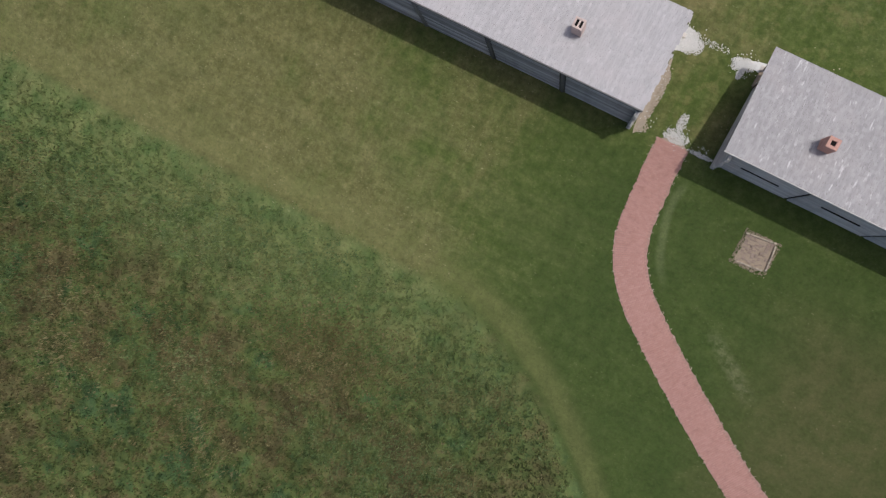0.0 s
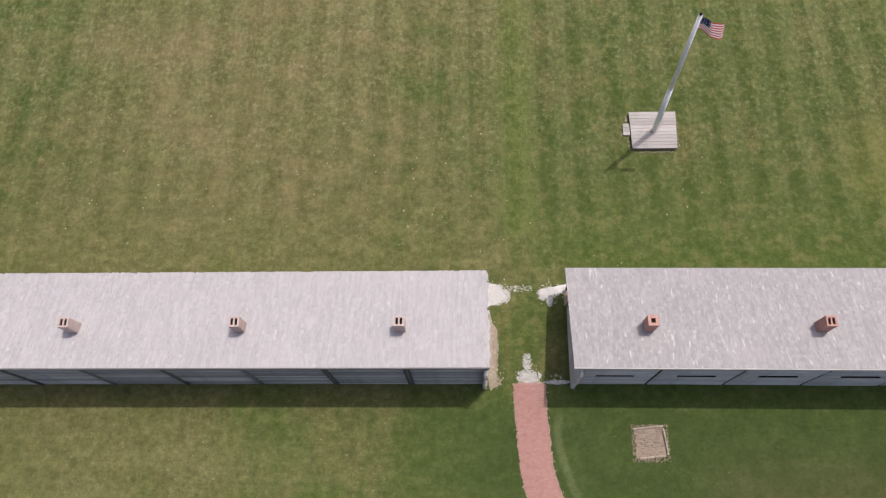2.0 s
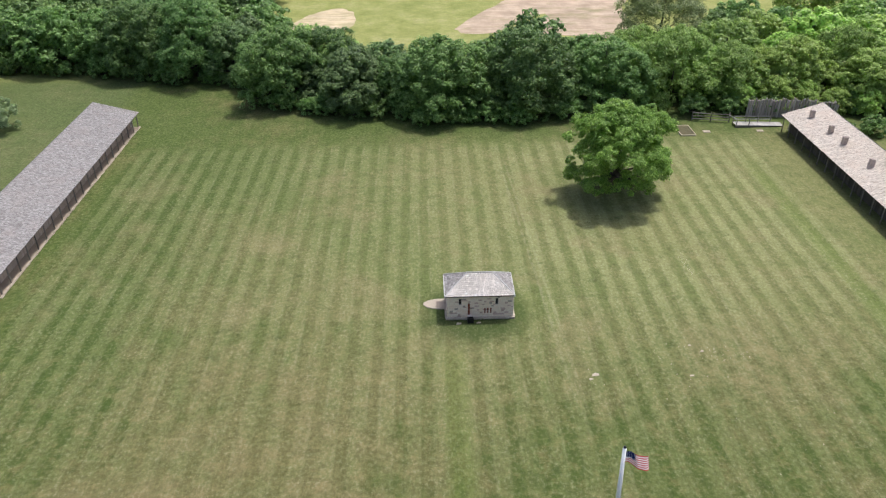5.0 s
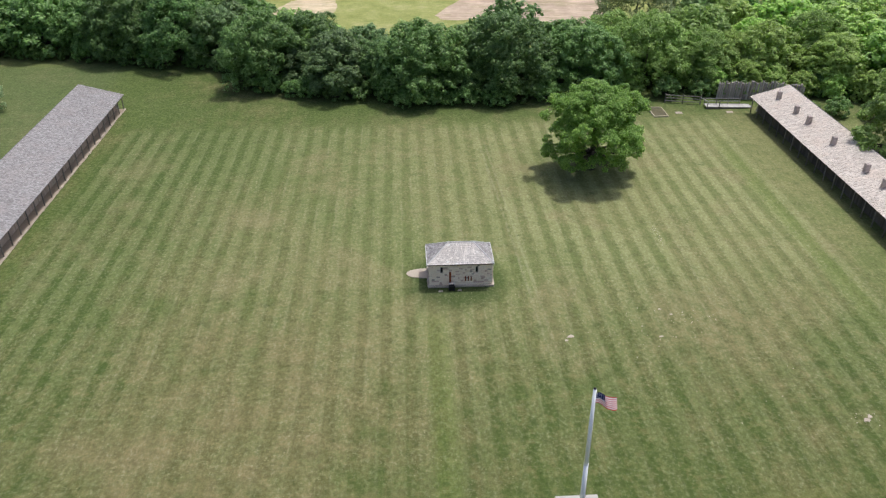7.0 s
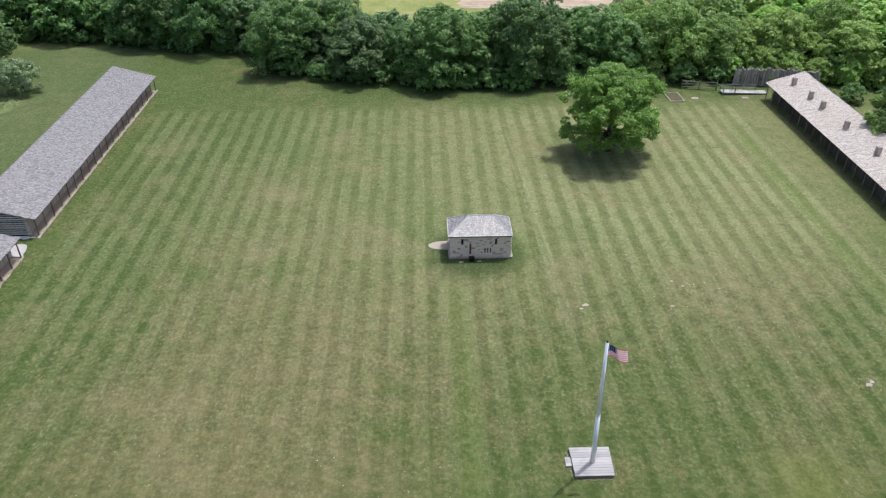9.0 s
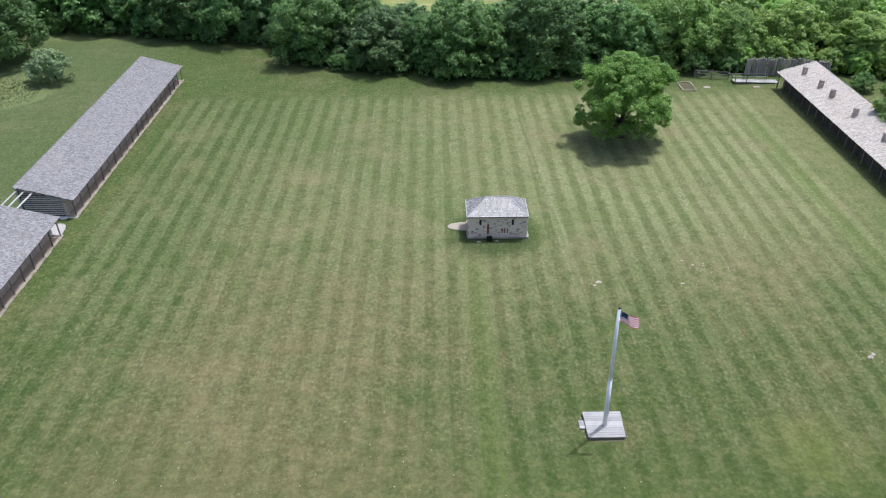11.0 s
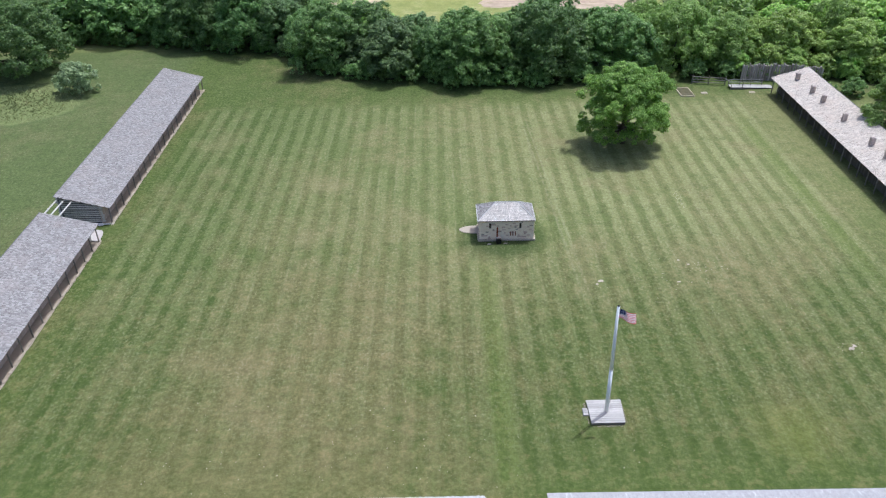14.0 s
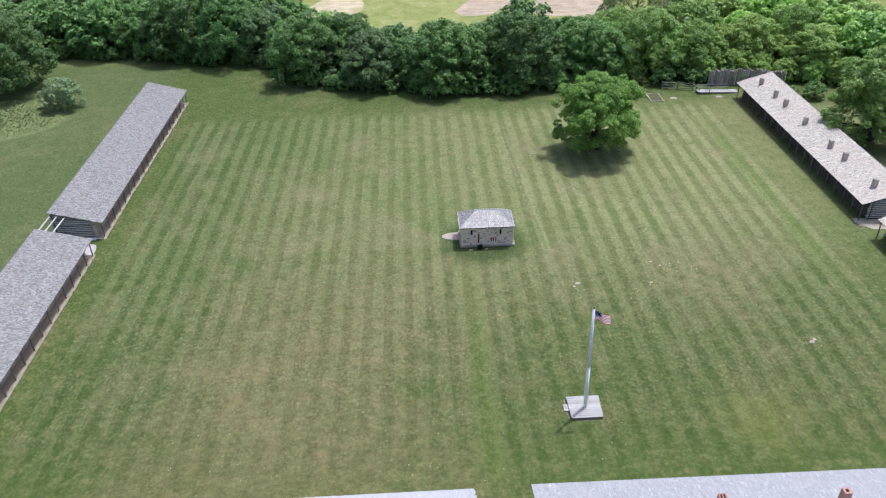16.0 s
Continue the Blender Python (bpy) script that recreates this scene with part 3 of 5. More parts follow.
def field_material(name, dark, light, weeds):
    m, nt, b = new_mat(name, 0.95, 0.1)
    p = place(nt)
    rows = grain(nt, p, 1.0, 5, 0.7, (0.10, 1.2, 1.0))
    lump = grain(nt, p, 0.25, 6, 0.7)
    col = ramp(nt, rows, (0.3, dark), (0.65, light))
    col = mix(nt, 1.0, col, step(nt, lump, 0.3, 0.7, 0.8, 1.2), "MULTIPLY")
    col = mix(nt, calc(nt, "MULTIPLY", step(nt, grain(nt, p, 0.14, 5, 0.7, (0.6, 1.4, 1.0)), 0.52, 0.64), 0.6), col, weeds)
    put(nt, b.inputs["Base Color"], col)
    relief(nt, b, lump, 0.6, 0.1)
    return m


FIELD = field_material("ploughed_field", (0.36, 0.265, 0.185), (0.50, 0.395, 0.295), (0.235, 0.225, 0.105))
STUBBLE = field_material("straw_stubble", (0.42, 0.33, 0.20), (0.62, 0.51, 0.35), (0.33, 0.29, 0.15))

# ---- ground ----


def ground_sheet():
    bm = bmesh.new()
    ticks = [-2500, -900, -400, -200, -120, -80, -40, 0, 40, 80, 120, 200, 400, 900, 2500]
    grid = [[bm.verts.new((x, y, 0)) for x in ticks] for y in ticks]
    for r, s in zip(grid, grid[1:]):
        for i in range(len(ticks) - 1):
            bm.faces.new((r[i], r[i + 1], s[i + 1], s[i]))
    ob = new("ground", mesh_of("ground", bm, LAWN))
    return tagged(ob, "mown grass parade ground with pale mower stripes and parched patches", "lawn", kind="structure")


ground_sheet()


def patch(name, corners, z, mat, label, category, rough=0.25, seed=1, kind="structure", thick=0.0, steps=10):
    """A flat area with a ragged outline, through a few corners."""
    rng = random.Random(seed)
    pts = []
    n = len(corners)
    for i in range(n):
        a, b = Vector(corners[i]), Vector(corners[(i + 1) % n])
        p, q = Vector(corners[i - 1]), Vector(corners[(i + 2) % n])
        parts = max(1, min(steps, int((b - a).length / (rough * 2.6))))
        for k in range(parts):
            t = k / parts
            c = 0.5 * ((2 * a) + (b - p) * t + (2 * p - 5 * a + 4 * b - q) * t * t + (3 * a - p - 3 * b + q) * t ** 3)
            pts.append(c + Vector((rng.uniform(-rough, rough), rng.uniform(-rough, rough))))
    bm = bmesh.new()
    f = bm.faces.new([bm.verts.new((c.x, c.y, z)) for c in pts])
    if f.calc_area() and f.normal.z < 0:
        f.normal_flip()
    bm.normal_update()
    if f.normal.z < 0:
        f.normal_flip()
    if thick:
        r = bmesh.ops.extrude_face_region(bm, geom=[f])
        bmesh.ops.translate(bm, verts=[v for v in r["geom"] if isinstance(v, bmesh.types.BMVert)], vec=(0, 0, thick))
        bmesh.ops.recalc_face_normals(bm, faces=bm.faces)
    bmesh.ops.triangulate(bm, faces=bm.faces)
    return tagged(new(name, mesh_of(name, bm, mat)), label, category, kind=kind)


patch("field", [(5.0, 90), (16, 112), (25, 126), (46, 124), (40, 104), (37, 84), (20, 88)], 0.03, FIELD, "bare ploughed pinkish brown field beyond the trees", "field", 0.4, 2)
patch("field", [(-28.5, 92), (-24, 104), (-19, 108), (-15.5, 104), (-15.5, 94), (-21, 90)], 0.03, STUBBLE, "pale straw stubble patch beyond the trees", "field", 0.4, 3)

patch("grass_wedge", [(12, 86.5), (16.5, 85.5), (21, 94), (24, 101), (21.5, 100), (16, 93)], 0.045, LAWN, "green grass running into a ploughed field", "grass", 0.3, 13)

# bare chalky ground at the ends of the ranges
patch("gravel", [(-1.9, -34.7), (-1.2, -34.72), (-0.8, -34.75), (-0.55, -35.1), (-0.3, -35.4), (-0.55, -35.7), (-0.9, -35.95), (-1.9, -36.0)], 0.012, CHALK, "patch of worn white gravel at a porch end", "gravel", 0.03, 5)
patch("gravel", [(1.75, -35.2), (2.1, -35.0), (2.5, -34.88), (3.6, -34.7), (3.6, -35.35), (2.4, -35.3), (2.2, -35.6), (1.95, -35.45)], 0.012, CHALK, "patch of worn white gravel at a porch end", "gravel", 0.03, 6)
patch("gravel", [(-1.25, -36.6), (-1.0, -37.0), (-0.85, -37.5), (-0.93, -39.0), (-0.87, -39.8), (-1.0, -40.4), (-1.3, -40.4)], 0.01, FOOTING, "worn stony strip along a log wall", "gravel", 0.035, 7)
patch("gravel", [(0.2, -40.4), (0.35, -40.1), (0.6, -39.95), (0.9, -39.9), (1.2, -40.05), (1.5, -40.2), (1.55, -40.35), (0.9, -40.5)], 0.01, FOOTING, "worn stony patch where the brick path ends", "gravel", 0.035, 8)
patch("gravel", [(45.9, 2.2), (46.8, 2.5), (50.2, 2.2), (50.4, 0.9), (48.6, 0.1), (47.0, 0.2), (46.3, 1.0)], 0.012, FOOTING, "patch of worn white gravel between two log ranges", "gravel", 0.15, 9)
patch("gravel", [(-43.2, 4.85), (-41.6, 4.8), (-41.1, 5.4), (-40.95, 6.4), (-43.2, 6.4)], 0.012, CHALK, "pale gravel at a porch end", "gravel", 0.12, 10)
patch("stone_apron", [(-43.1, 1.3), (-43.1, 2.4), (-42.8, 3.3), (-42.2, 3.75), (-41.5, 3.6), (-41.15, 2.9), (-41.05, 2.0), (-41.0, 1.3)], 0.0, APRON, "rounded pale stone apron at a porch end", "paving", 0.03, 11, "structure", 0.05)


def path_line():
    """The middle of the brick path, a smooth line through a few knees."""
    knees = [Vector(k) for k in ((0.82, -38.4), (0.84, -40.3), (0.92, -42.3), (1.24, -45.4), (2.42, -47.5), (4.5, -49.3), (8.0, -51.75), (11.5, -53.95), (15.9, -56.35), (22.0, -59.4), (28.0, -62.0))]
    out = []
    for p, a, b, q in zip(knees, knees[1:], knees[2:], knees[3:]):
        for k in range(24):
            t = k / 24
            out.append(0.5 * ((2 * a) + (b - p) * t + (2 * p - 5 * a + 4 * b - q) * t * t + (3 * a - p - 3 * b + q) * t ** 3))
    return out


def along(line, gap):
    """Points at even steps along a line, with the way there."""
    left, out = 0.0, []
    for a, b in zip(line, line[1:]):
        d = (b - a).length
        while left < d:
            out.append((a.lerp(b, left / d), (b - a).normalized()))
            left += gap
        left -= d
    return out


def rubble(name, label, spots, n, mat, seed, size=(0.02, 0.06)):
    """Loose flat chips strewn round a few middles, thinning outwards."""
    rng = np.random.default_rng(seed)
    c = np.array(spots, float)
    j = rng.choice(len(c), n, p=c[:, 4] / c[:, 4].sum())
    d = rng.normal(0, 1, (n, 2))
    r = np.linalg.norm(d, axis=1)[:, None]
    p = c[j, :2] + d / r * np.tanh(r * 0.55) * 1.9 * c[j, 2:4]
    s = rng.uniform(*size, n)
    ang = rng.uniform(0, math.tau, n)[:, None] + np.arange(5)[None] * math.tau / 5
    r = s[:, None] * rng.uniform(0.6, 1.2, (n, 5))
    h = rng.uniform(0.012, 0.035, n)[:, None] + 0.012
    rim = np.stack([p[:, :1] + np.cos(ang) * r, p[:, 1:] + np.sin(ang) * r, np.full((n, 5), 0.004)], 2)
    top = np.stack([p[:, :1] + np.cos(ang) * r * 0.7, p[:, 1:] + np.sin(ang) * r * 0.7, h * rng.uniform(0.8, 1.2, (n, 5))], 2)
    v = np.concatenate([rim, top], 1).reshape(-1, 3)
    b = 10 * np.arange(n)[:, None]
    me = bpy.data.meshes.new(name)
    sides = np.concatenate([b + np.array([[k, (k + 1) % 5, 5 + (k + 1) % 5, 5 + k]]) for k in range(5)])
    me.from_pydata(v.tolist(), [], sides.tolist() + (b + np.array([[5, 6, 7, 8, 9]])).tolist())
    me.materials.append(mat)
    return tagged(new(name, me), label, "gravel", kind="stuff")


rubble("loose_gravel", "loose white gravel strewn between two log ranges", [(-0.9, -35.2, 0.5, 0.5, 3), (2.2, -35.2, 0.5, 0.45, 3), (0.7, -39.75, 0.45, 0.5, 3), (1.75, -39.95, 0.6, 0.18, 2), (-0.9, -40.0, 0.35, 0.4, 2), (-1.0, -38.0, 0.18, 0.8, 2)], 200, CHALK, 31, (0.015, 0.042))
rubble("gravel_spill", "worn white gravel spilling from two porch ends", [(-0.75, -35.35, 0.26, 0.36, 3), (-0.3, -35.45, 0.16, 0.22, 1), (2.1, -35.25, 0.34, 0.2, 2), (1.75, -35.35, 0.2, 0.2, 1), (2.1, -35.7, 0.1, 0.2, 1), (0.75, -39.1, 0.14, 0.3, 1), (0.8, -39.9, 0.4, 0.2, 2), (2.3, -40.2, 0.4, 0.07, 1), (0.4, -35.0, 0.5, 0.12, 0.4)], 3600, CHALK, 37, (0.015, 0.04))
rubble("loose_gravel", "loose pale gravel strewn between two log ranges", [(48.0, 1.2, 1.3, 0.7, 2), (46.0, 1.4, 0.4, 0.7, 1)], 420, FOOTING, 32, (0.03, 0.07))
rubble("loose_stones", "loose pale stones along the foot of a log wall", [(-0.92, -38.4, 0.09, 0.9, 3), (-0.95, -40.2, 0.2, 0.2, 1)], 420, FOOTING, 35, (0.02, 0.06))
rubble("dead_grass", "pale dead grass along the edges of a deck", [(8.68, -26.62, 0.75, 0.05, 3), (8.68, -23.94, 0.75, 0.05, 2), (10.12, -25.2, 0.05, 0.7, 3), (7.2, -26.0, 0.05, 0.25, 1), (7.2, -24.4, 0.05, 0.2, 1)], 260, FOOTING, 34, (0.015, 0.04))
rubble("straw_clumps", "bleached straw and white weeds scattered over the lawn", [(19.4, -6.5, 2.5, 1.8, 1), (12, -8, 1.8, 1.0, 1), (-16, -27.5, 9.0, 3.0, 4), (24, -12, 5, 4, 1), (31.3, -18.3, 0.8, 0.6, 1), (3, -29, 8, 3, 2), (23.7, 8.0, 0.2, 1.4, 2), (22.5, -5.6, 1.6, 0.8, 2)], 230, FOOTING, 33, (0.02, 0.05))

verge = [(p.x - w.y * s * 0.86, p.y + w.x * s * 0.86, 0.05, 0.05, 1) for p, w in along(path_line(), 0.45) for s in (-1, 1)]
rubble("path_edging", "pale crumbs of mortar along the edges of a brick path", verge, 900, FOOTING, 36, (0.012, 0.032))

# ---- log ranges ----
LOG_MESHES = {}


def log_mesh(length, mat, kind):
    key = (round(length, 2), mat.name, kind)
    if key not in LOG_MESHES:
        bm = bmesh.new()
        rng = random.Random(hash((round(length * 100), kind)) % 1000)
        r = 0.106 if mat is LOG_END else 0.118
        tube(bm, (0, 0, 0), (length, 0, 0), r * rng.uniform(0.95, 1.05), r * rng.uniform(0.9, 1.0), 8, 0.012, 2, rng)
        me = mesh_of("log", bm, mat)
        me.shade_smooth()
        LOG_MESHES[key] = me
    return LOG_MESHES[key]


def shakes(name, length, rise_y, z_hi, z_lo, mat, parent, seed, exposure=0.19, y0=-0.12, butt=0.034, uneven=0.018):
    """Split shakes laid in courses over a single slope, butts towards the low eave."""
    rng = np.random.default_rng(seed)
    run = math.hypot(rise_y - y0, z_hi - z_lo)
    sy, sz = (rise_y - y0) / run, (z_lo - z_hi) / run
    ny, nz = -sz, sy
    V, F, base = [], [], 0
    rows = int(run / exposure)
    for k in range(rows + 1):
        w = rng.uniform(0.08, 0.17, int(length / 0.11))
        x = np.cumsum(w)
        keep = x < length + 0.1
        x1, w = x[keep], w[keep]
        x0 = x1 - w + butt * 0.12
        n = len(x1)
        s0 = np.full(n, k * exposure - 0.04)
        s1 = np.minimum((k + 1) * exposure + rng.normal(0, uneven, n), run + 0.03)
        s0 = np.clip(s0, 0, None)
        t1 = butt + rng.uniform(0, butt * 0.65, n)
        t0 = np.full(n, 0.008)
        tilt = rng.normal(0, butt * 0.17, n)

        def at(xx, s, t):
            return np.stack([xx, y0 + s * sy + t * ny, z_hi + s * sz + t * nz], 1)
        v = np.stack([at(x0, s0, t0), at(x1, s0, t0), at(x1, s1, t1 + tilt), at(x0, s1, t1 - tilt), at(x1, s1, t1 * 0 - 0.005), at(x0, s1, t1 * 0 - 0.005)], 1)
        V.append(v.reshape(-1, 3))
        i = base + 6 * np.arange(n)[:, None]
        F.append(np.concatenate([i + np.array([[0, 1, 2, 3]]), i + np.array([[3, 2, 4, 5]])]))
        base += 6 * n
    ob = raw(name, np.concatenate(V), np.concatenate(F), mat, parent)
    return tagged(ob, kind="stuff")


def chimney(parent, x, y, z0, z1, wx, wy, flues, mat):
    """A square brick stack with open flues and a stepped cap."""
    bm = bmesh.new()
    t = 0.085 if flues == 2 else 0.14
    box(bm, (x - wx / 2, y - wy / 2, z0), (x + wx / 2, y + wy / 2, z1 - 0.35), 0.01)
    for lo, hi in (((x - wx / 2, y - wy / 2), (x - wx / 2 + t, y + wy / 2)), ((x + wx / 2 - t, y - wy / 2), (x + wx / 2, y + wy / 2)),
                   ((x - wx / 2 + t, y - wy / 2), (x + wx / 2 - t, y - wy / 2 + t)), ((x - wx / 2 + t, y + wy / 2 - t), (x + wx / 2 - t, y + wy / 2))):
        box(bm, (*lo, z1 - 0.35), (*hi, z1), 0.008)
    if flues == 2:
        box(bm, (x - 0.04, y - wy / 2 + t, z1 - 0.35), (x + 0.04, y + wy / 2 - t, z1 - 0.01), 0.006)
    stack = part("chimney", bm, mat, parent, "square brick chimney with open flues")
    course = bmesh.new()
    z = z0
    while z < z1 - 0.05:
        e = 0.006
        for lo, hi in (((x - wx / 2 - e, y - wy / 2 - e), (x + wx / 2 + e, y - wy / 2 + 0.02)), ((x - wx / 2 - e, y + wy / 2 - 0.02), (x + wx / 2 + e, y + wy / 2 + e)),
                       ((x - wx / 2 - e, y - wy / 2 + 0.02), (x - wx / 2 + 0.02, y + wy / 2 - 0.02)), ((x + wx / 2 - 0.02, y - wy / 2 + 0.02), (x + wx / 2 + e, y + wy / 2 - 0.02))):
            box(course, (*lo, z + 0.008), (*hi, z + 0.068))
        z += 0.08
    tagged(part("brick_coursing", course, mat, stack), kind="stuff")
    # sooty black plug near the rim, painting the shade of the deep flue
    fl = bmesh.new()
    box(fl, (x - wx / 2 + t, y - wy / 2 + t, z1 - 0.35), (x + wx / 2 - t, y + wy / 2 - t, z1 - 0.09))
    part("flue", fl, SOOT_SHADE, stack, "sooty flue plugged with black for its deep shade")
    return stack


def barracks(name, label, m, bays, width, z_hi, z_lo, shake_mat, log_mat, stacks=(), stack_mat=None, slits=False, seed=1, paving=None, stack_y=2.5, flues=2, end_over=0.2, stack_top=4.2, stack_w=0.52, inner_mat=None, bay=4.0, eave=-0.12):
    """A long log range under one slope of shakes: tall blind outer wall, low porch on the inner side."""
    rng = random.Random(seed)
    length = bays * bay
    root = thing(name, label, "log building", "log ranges", m)
    inner = width - 1.35

    def roof_z(y):
        return z_hi - (z_hi - z_lo) * (y - eave) / (width - eave)
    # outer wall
    # near-black sheet whose colour stands for the shade between the logs
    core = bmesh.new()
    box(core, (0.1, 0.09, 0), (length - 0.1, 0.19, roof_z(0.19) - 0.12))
    wall = part("outer_wall", core, SOOT_SHADE if slits else CHINK, root)
    pitch = 0.265 if slits else 0.325
    rows = int((z_hi - 0.22) / pitch)
    for k in range(rows):
        z = 0.14 + k * pitch
        for j in range(bays):
            gap = 0.08 if slits else 0.17
            spans = [(j * bay + gap, (j + 1) * bay - gap)]
            if slits and k == rows // 2 + 1:
                spans = [(j * bay + gap, j * bay + 1.05), (j * bay + 2.95, (j + 1) * bay - gap)]
                # flush dark panel in place of a recess, painting the slit's shade
                cut = bmesh.new()
                box(cut, (j * bay + 1.05, 0.014, z - 0.045), (j * bay + 2.95, 0.088, z + 0.065))
                part("slit_opening", cut, DARK, wall)
            for a, c in spans:
                kind = rng.randrange(3)
                piece("log", log_mesh(c - a, log_mat, kind), wall, Matrix.Translation((a, 0.14 + rng.uniform(-0.012, 0.012), z)) @ Matrix.Rotation(rng.uniform(0, 6.28), 4, "X"))
    if not slits:
        for j in range(bays + 1):
            bm = bmesh.new()
            x = min(max(j * bay, 0.14), length - 0.14)
            tube(bm, (x, 0.12, 0), (x, 0.12, z_hi - 0.16), 0.15, 0.13, 8, 0.01, 3, rng)
            part("wall_post", bm, LOG, wall, smooth=True)
    # end walls
    for x in (0.14, length - 0.14):
        # near-black core again paints the shade in the gaps between logs
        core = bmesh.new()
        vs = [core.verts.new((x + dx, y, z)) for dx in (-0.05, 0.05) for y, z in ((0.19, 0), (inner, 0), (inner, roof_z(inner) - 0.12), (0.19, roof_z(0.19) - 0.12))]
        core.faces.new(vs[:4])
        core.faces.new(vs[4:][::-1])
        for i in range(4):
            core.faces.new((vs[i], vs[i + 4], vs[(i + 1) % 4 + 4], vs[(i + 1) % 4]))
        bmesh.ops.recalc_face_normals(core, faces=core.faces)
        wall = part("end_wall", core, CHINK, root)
        k = 0
        while True:
            z = 0.25 + k * 0.245
            top = min(inner + 0.25, (z_hi - 0.26 - z) / ((z_hi - z_lo) / (width + 0.12)) - 0.12)
            if top < 0.6:
                break
            a = -0.22
            piece("log", log_mesh(round(top - a, 1), LOG_END, k % 3), wall, Matrix.Translation((x + rng.uniform(-0.012, 0.012), a + rng.uniform(-0.08, 0.08), z)) @ Matrix.Rotation(radians(90), 4, "Z") @ Matrix.Rotation(rng.uniform(0, 6.28), 4, "X"))
            k += 1
    # inner wall under the porch, of upright boards
    core = bmesh.new()
    x = 0.0
    while x < length - 0.05:
        w = min(rng.uniform(0.22, 0.34), length - x)
        box(core, (x + 0.008, inner - 0.1 + rng.uniform(0, 0.015), 0), (x + w - 0.004, inner, roof_z(inner) - 0.1))
        x += w
    # inner_mat carries painted shade in the east, painted bounce light in the west
    part("inner_wall", core, inner_mat or WALL_BROWN, root, "boarded wall in the shade of the porch")
    # porch
    for j in range(bays * 2 + 1):
        bm = bmesh.new()
        x = min(max(j * bay / 2, 0.12), length - 0.12)
        tube(bm, (x, width - 0.35, 0), (x + rng.uniform(-0.04, 0.04), width - 0.32, roof_z(width - 0.35) - 0.16), 0.075, 0.06, 8, 0.008, 3, rng)
        part("porch_post", bm, POST, root, smooth=True)
    bm = bmesh.new()
    box(bm, (0, width - 0.42, roof_z(width - 0.35) - 0.24), (length, width - 0.26, roof_z(width - 0.35) - 0.09), 0.015)
    part("porch_beam", bm, POST, root)
    if paving:
        lip = width + (-0.12 if z_hi < 4 else -0.24)
        bm = bmesh.new()
        box(bm, (-0.05, inner + 0.02, 0), (length + 0.05, lip - 0.26, 0.05), 0.01)
        part("porch_floor", bm, EARTH, root, "trodden earth floor of the porch")
        bm = bmesh.new()
        x = -0.1
        while x < length + 0.1:
            w = rng.uniform(0.35, 0.9)
            box(bm, (x + 0.012, lip - 0.25 + rng.uniform(-0.03, 0.03), 0), (x + w - 0.012, lip + rng.uniform(-0.05, 0.06), 0.07 + rng.uniform(0, 0.04)), 0.015)
            x += w
        tagged(part("kerb", bm, paving, root, "pale uneven kerb stones along the porch"), kind="stuff")
    # roof
    bm = bmesh.new()
    vs = [bm.verts.new((x, y, roof_z(y) - dz)) for dz in (0.0, 0.07) for x, y in ((-end_over, eave), (length + end_over, eave), (length + end_over, width), (-end_over, width))]
    for f in ((0, 1, 2, 3), (7, 6, 5, 4), (0, 4, 5, 1), (1, 5, 6, 2), (2, 6, 7, 3), (3, 7, 4, 0)):
        bm.faces.new([vs[i] for i in f])
    roof = part("roof", bm, DECK, root, "single slope of split wooden shakes")
    sh = shakes("shake_layer", length + 2 * end_over, width, z_hi + 0.003, z_lo + 0.003, shake_mat, roof, seed, y0=eave, butt=0.018 if z_hi > 4 else 0.026, uneven=0.018 if z_hi > 4 else 0.045)
    sh.location.x = -end_over
    bm = bmesh.new()
    box(bm, (-end_over - 0.02, eave - 0.07, z_hi - 0.12), (length + end_over + 0.02, eave - 0.01, z_hi + 0.045), 0.01)
    part("ridge_board", bm, BOARD_WHITE if slits else LOG, roof)
    for i, x in enumerate(stacks):
        n = flues[i % len(flues)] if isinstance(flues, tuple) else flues
        chimney(root, x, stack_y, roof_z(stack_y) - 0.3, stack_top, stack_w, stack_w, n, stack_mat)
    return root


def turned(x, y, deg):
    return pose(x, y, 0, 0, 0, deg)


SX, SY = 2.9, -40.33
barracks("log_barracks", "weathered log barracks with pale grey shake roof and brick chimneys", turned(-37.4, SY, 0), 9, 5.5, 4.2, 2.55, SHINGLE_SMOOTH, LOG_SILVER,
         [-37.4 * -1 - 5.72, 37.4 - 13.76, 37.4 - 22.2, 37.4 - 30.0], BRICK_PALE, False, 3, LIME, 2.23, 2, 0.02, 4.75, stack_w=0.5, eave=0.06)
barracks("log_barracks", "pale hewn-log barracks with slit openings, shake roof and brick chimneys", turned(SX, SY, -0.45), 10, 5.6, 4.2, 2.55, SHINGLE_PALE, LOG_PALE,
         [6.44 - SX, 14.78 - SX, 23.1 - SX, 31.4 - SX], BRICK, True, 4, LIME, 2.23, (1, 2), 0.25, 4.75, stack_w=0.5, eave=0.06)
barracks("log_barracks", "log barracks with dull grey shake roof and stone-edged porch", turned(-46.25, 45.2, -90), 10, 5.65, 3.65, 2.1, SHINGLE_GREY, LOG_MID, seed=5, paving=FOOTING, inner_mat=WALL_TAN_LIT)
barracks("log_barracks", "log barracks with a dull grey shake roof and porch posts", turned(-46.25, 1.4, -90), 8, 5.65, 3.65, 2.1, SHINGLE_GREY, LOG_MID, seed=6, paving=FOOTING, inner_mat=WALL_TAN_LIT)
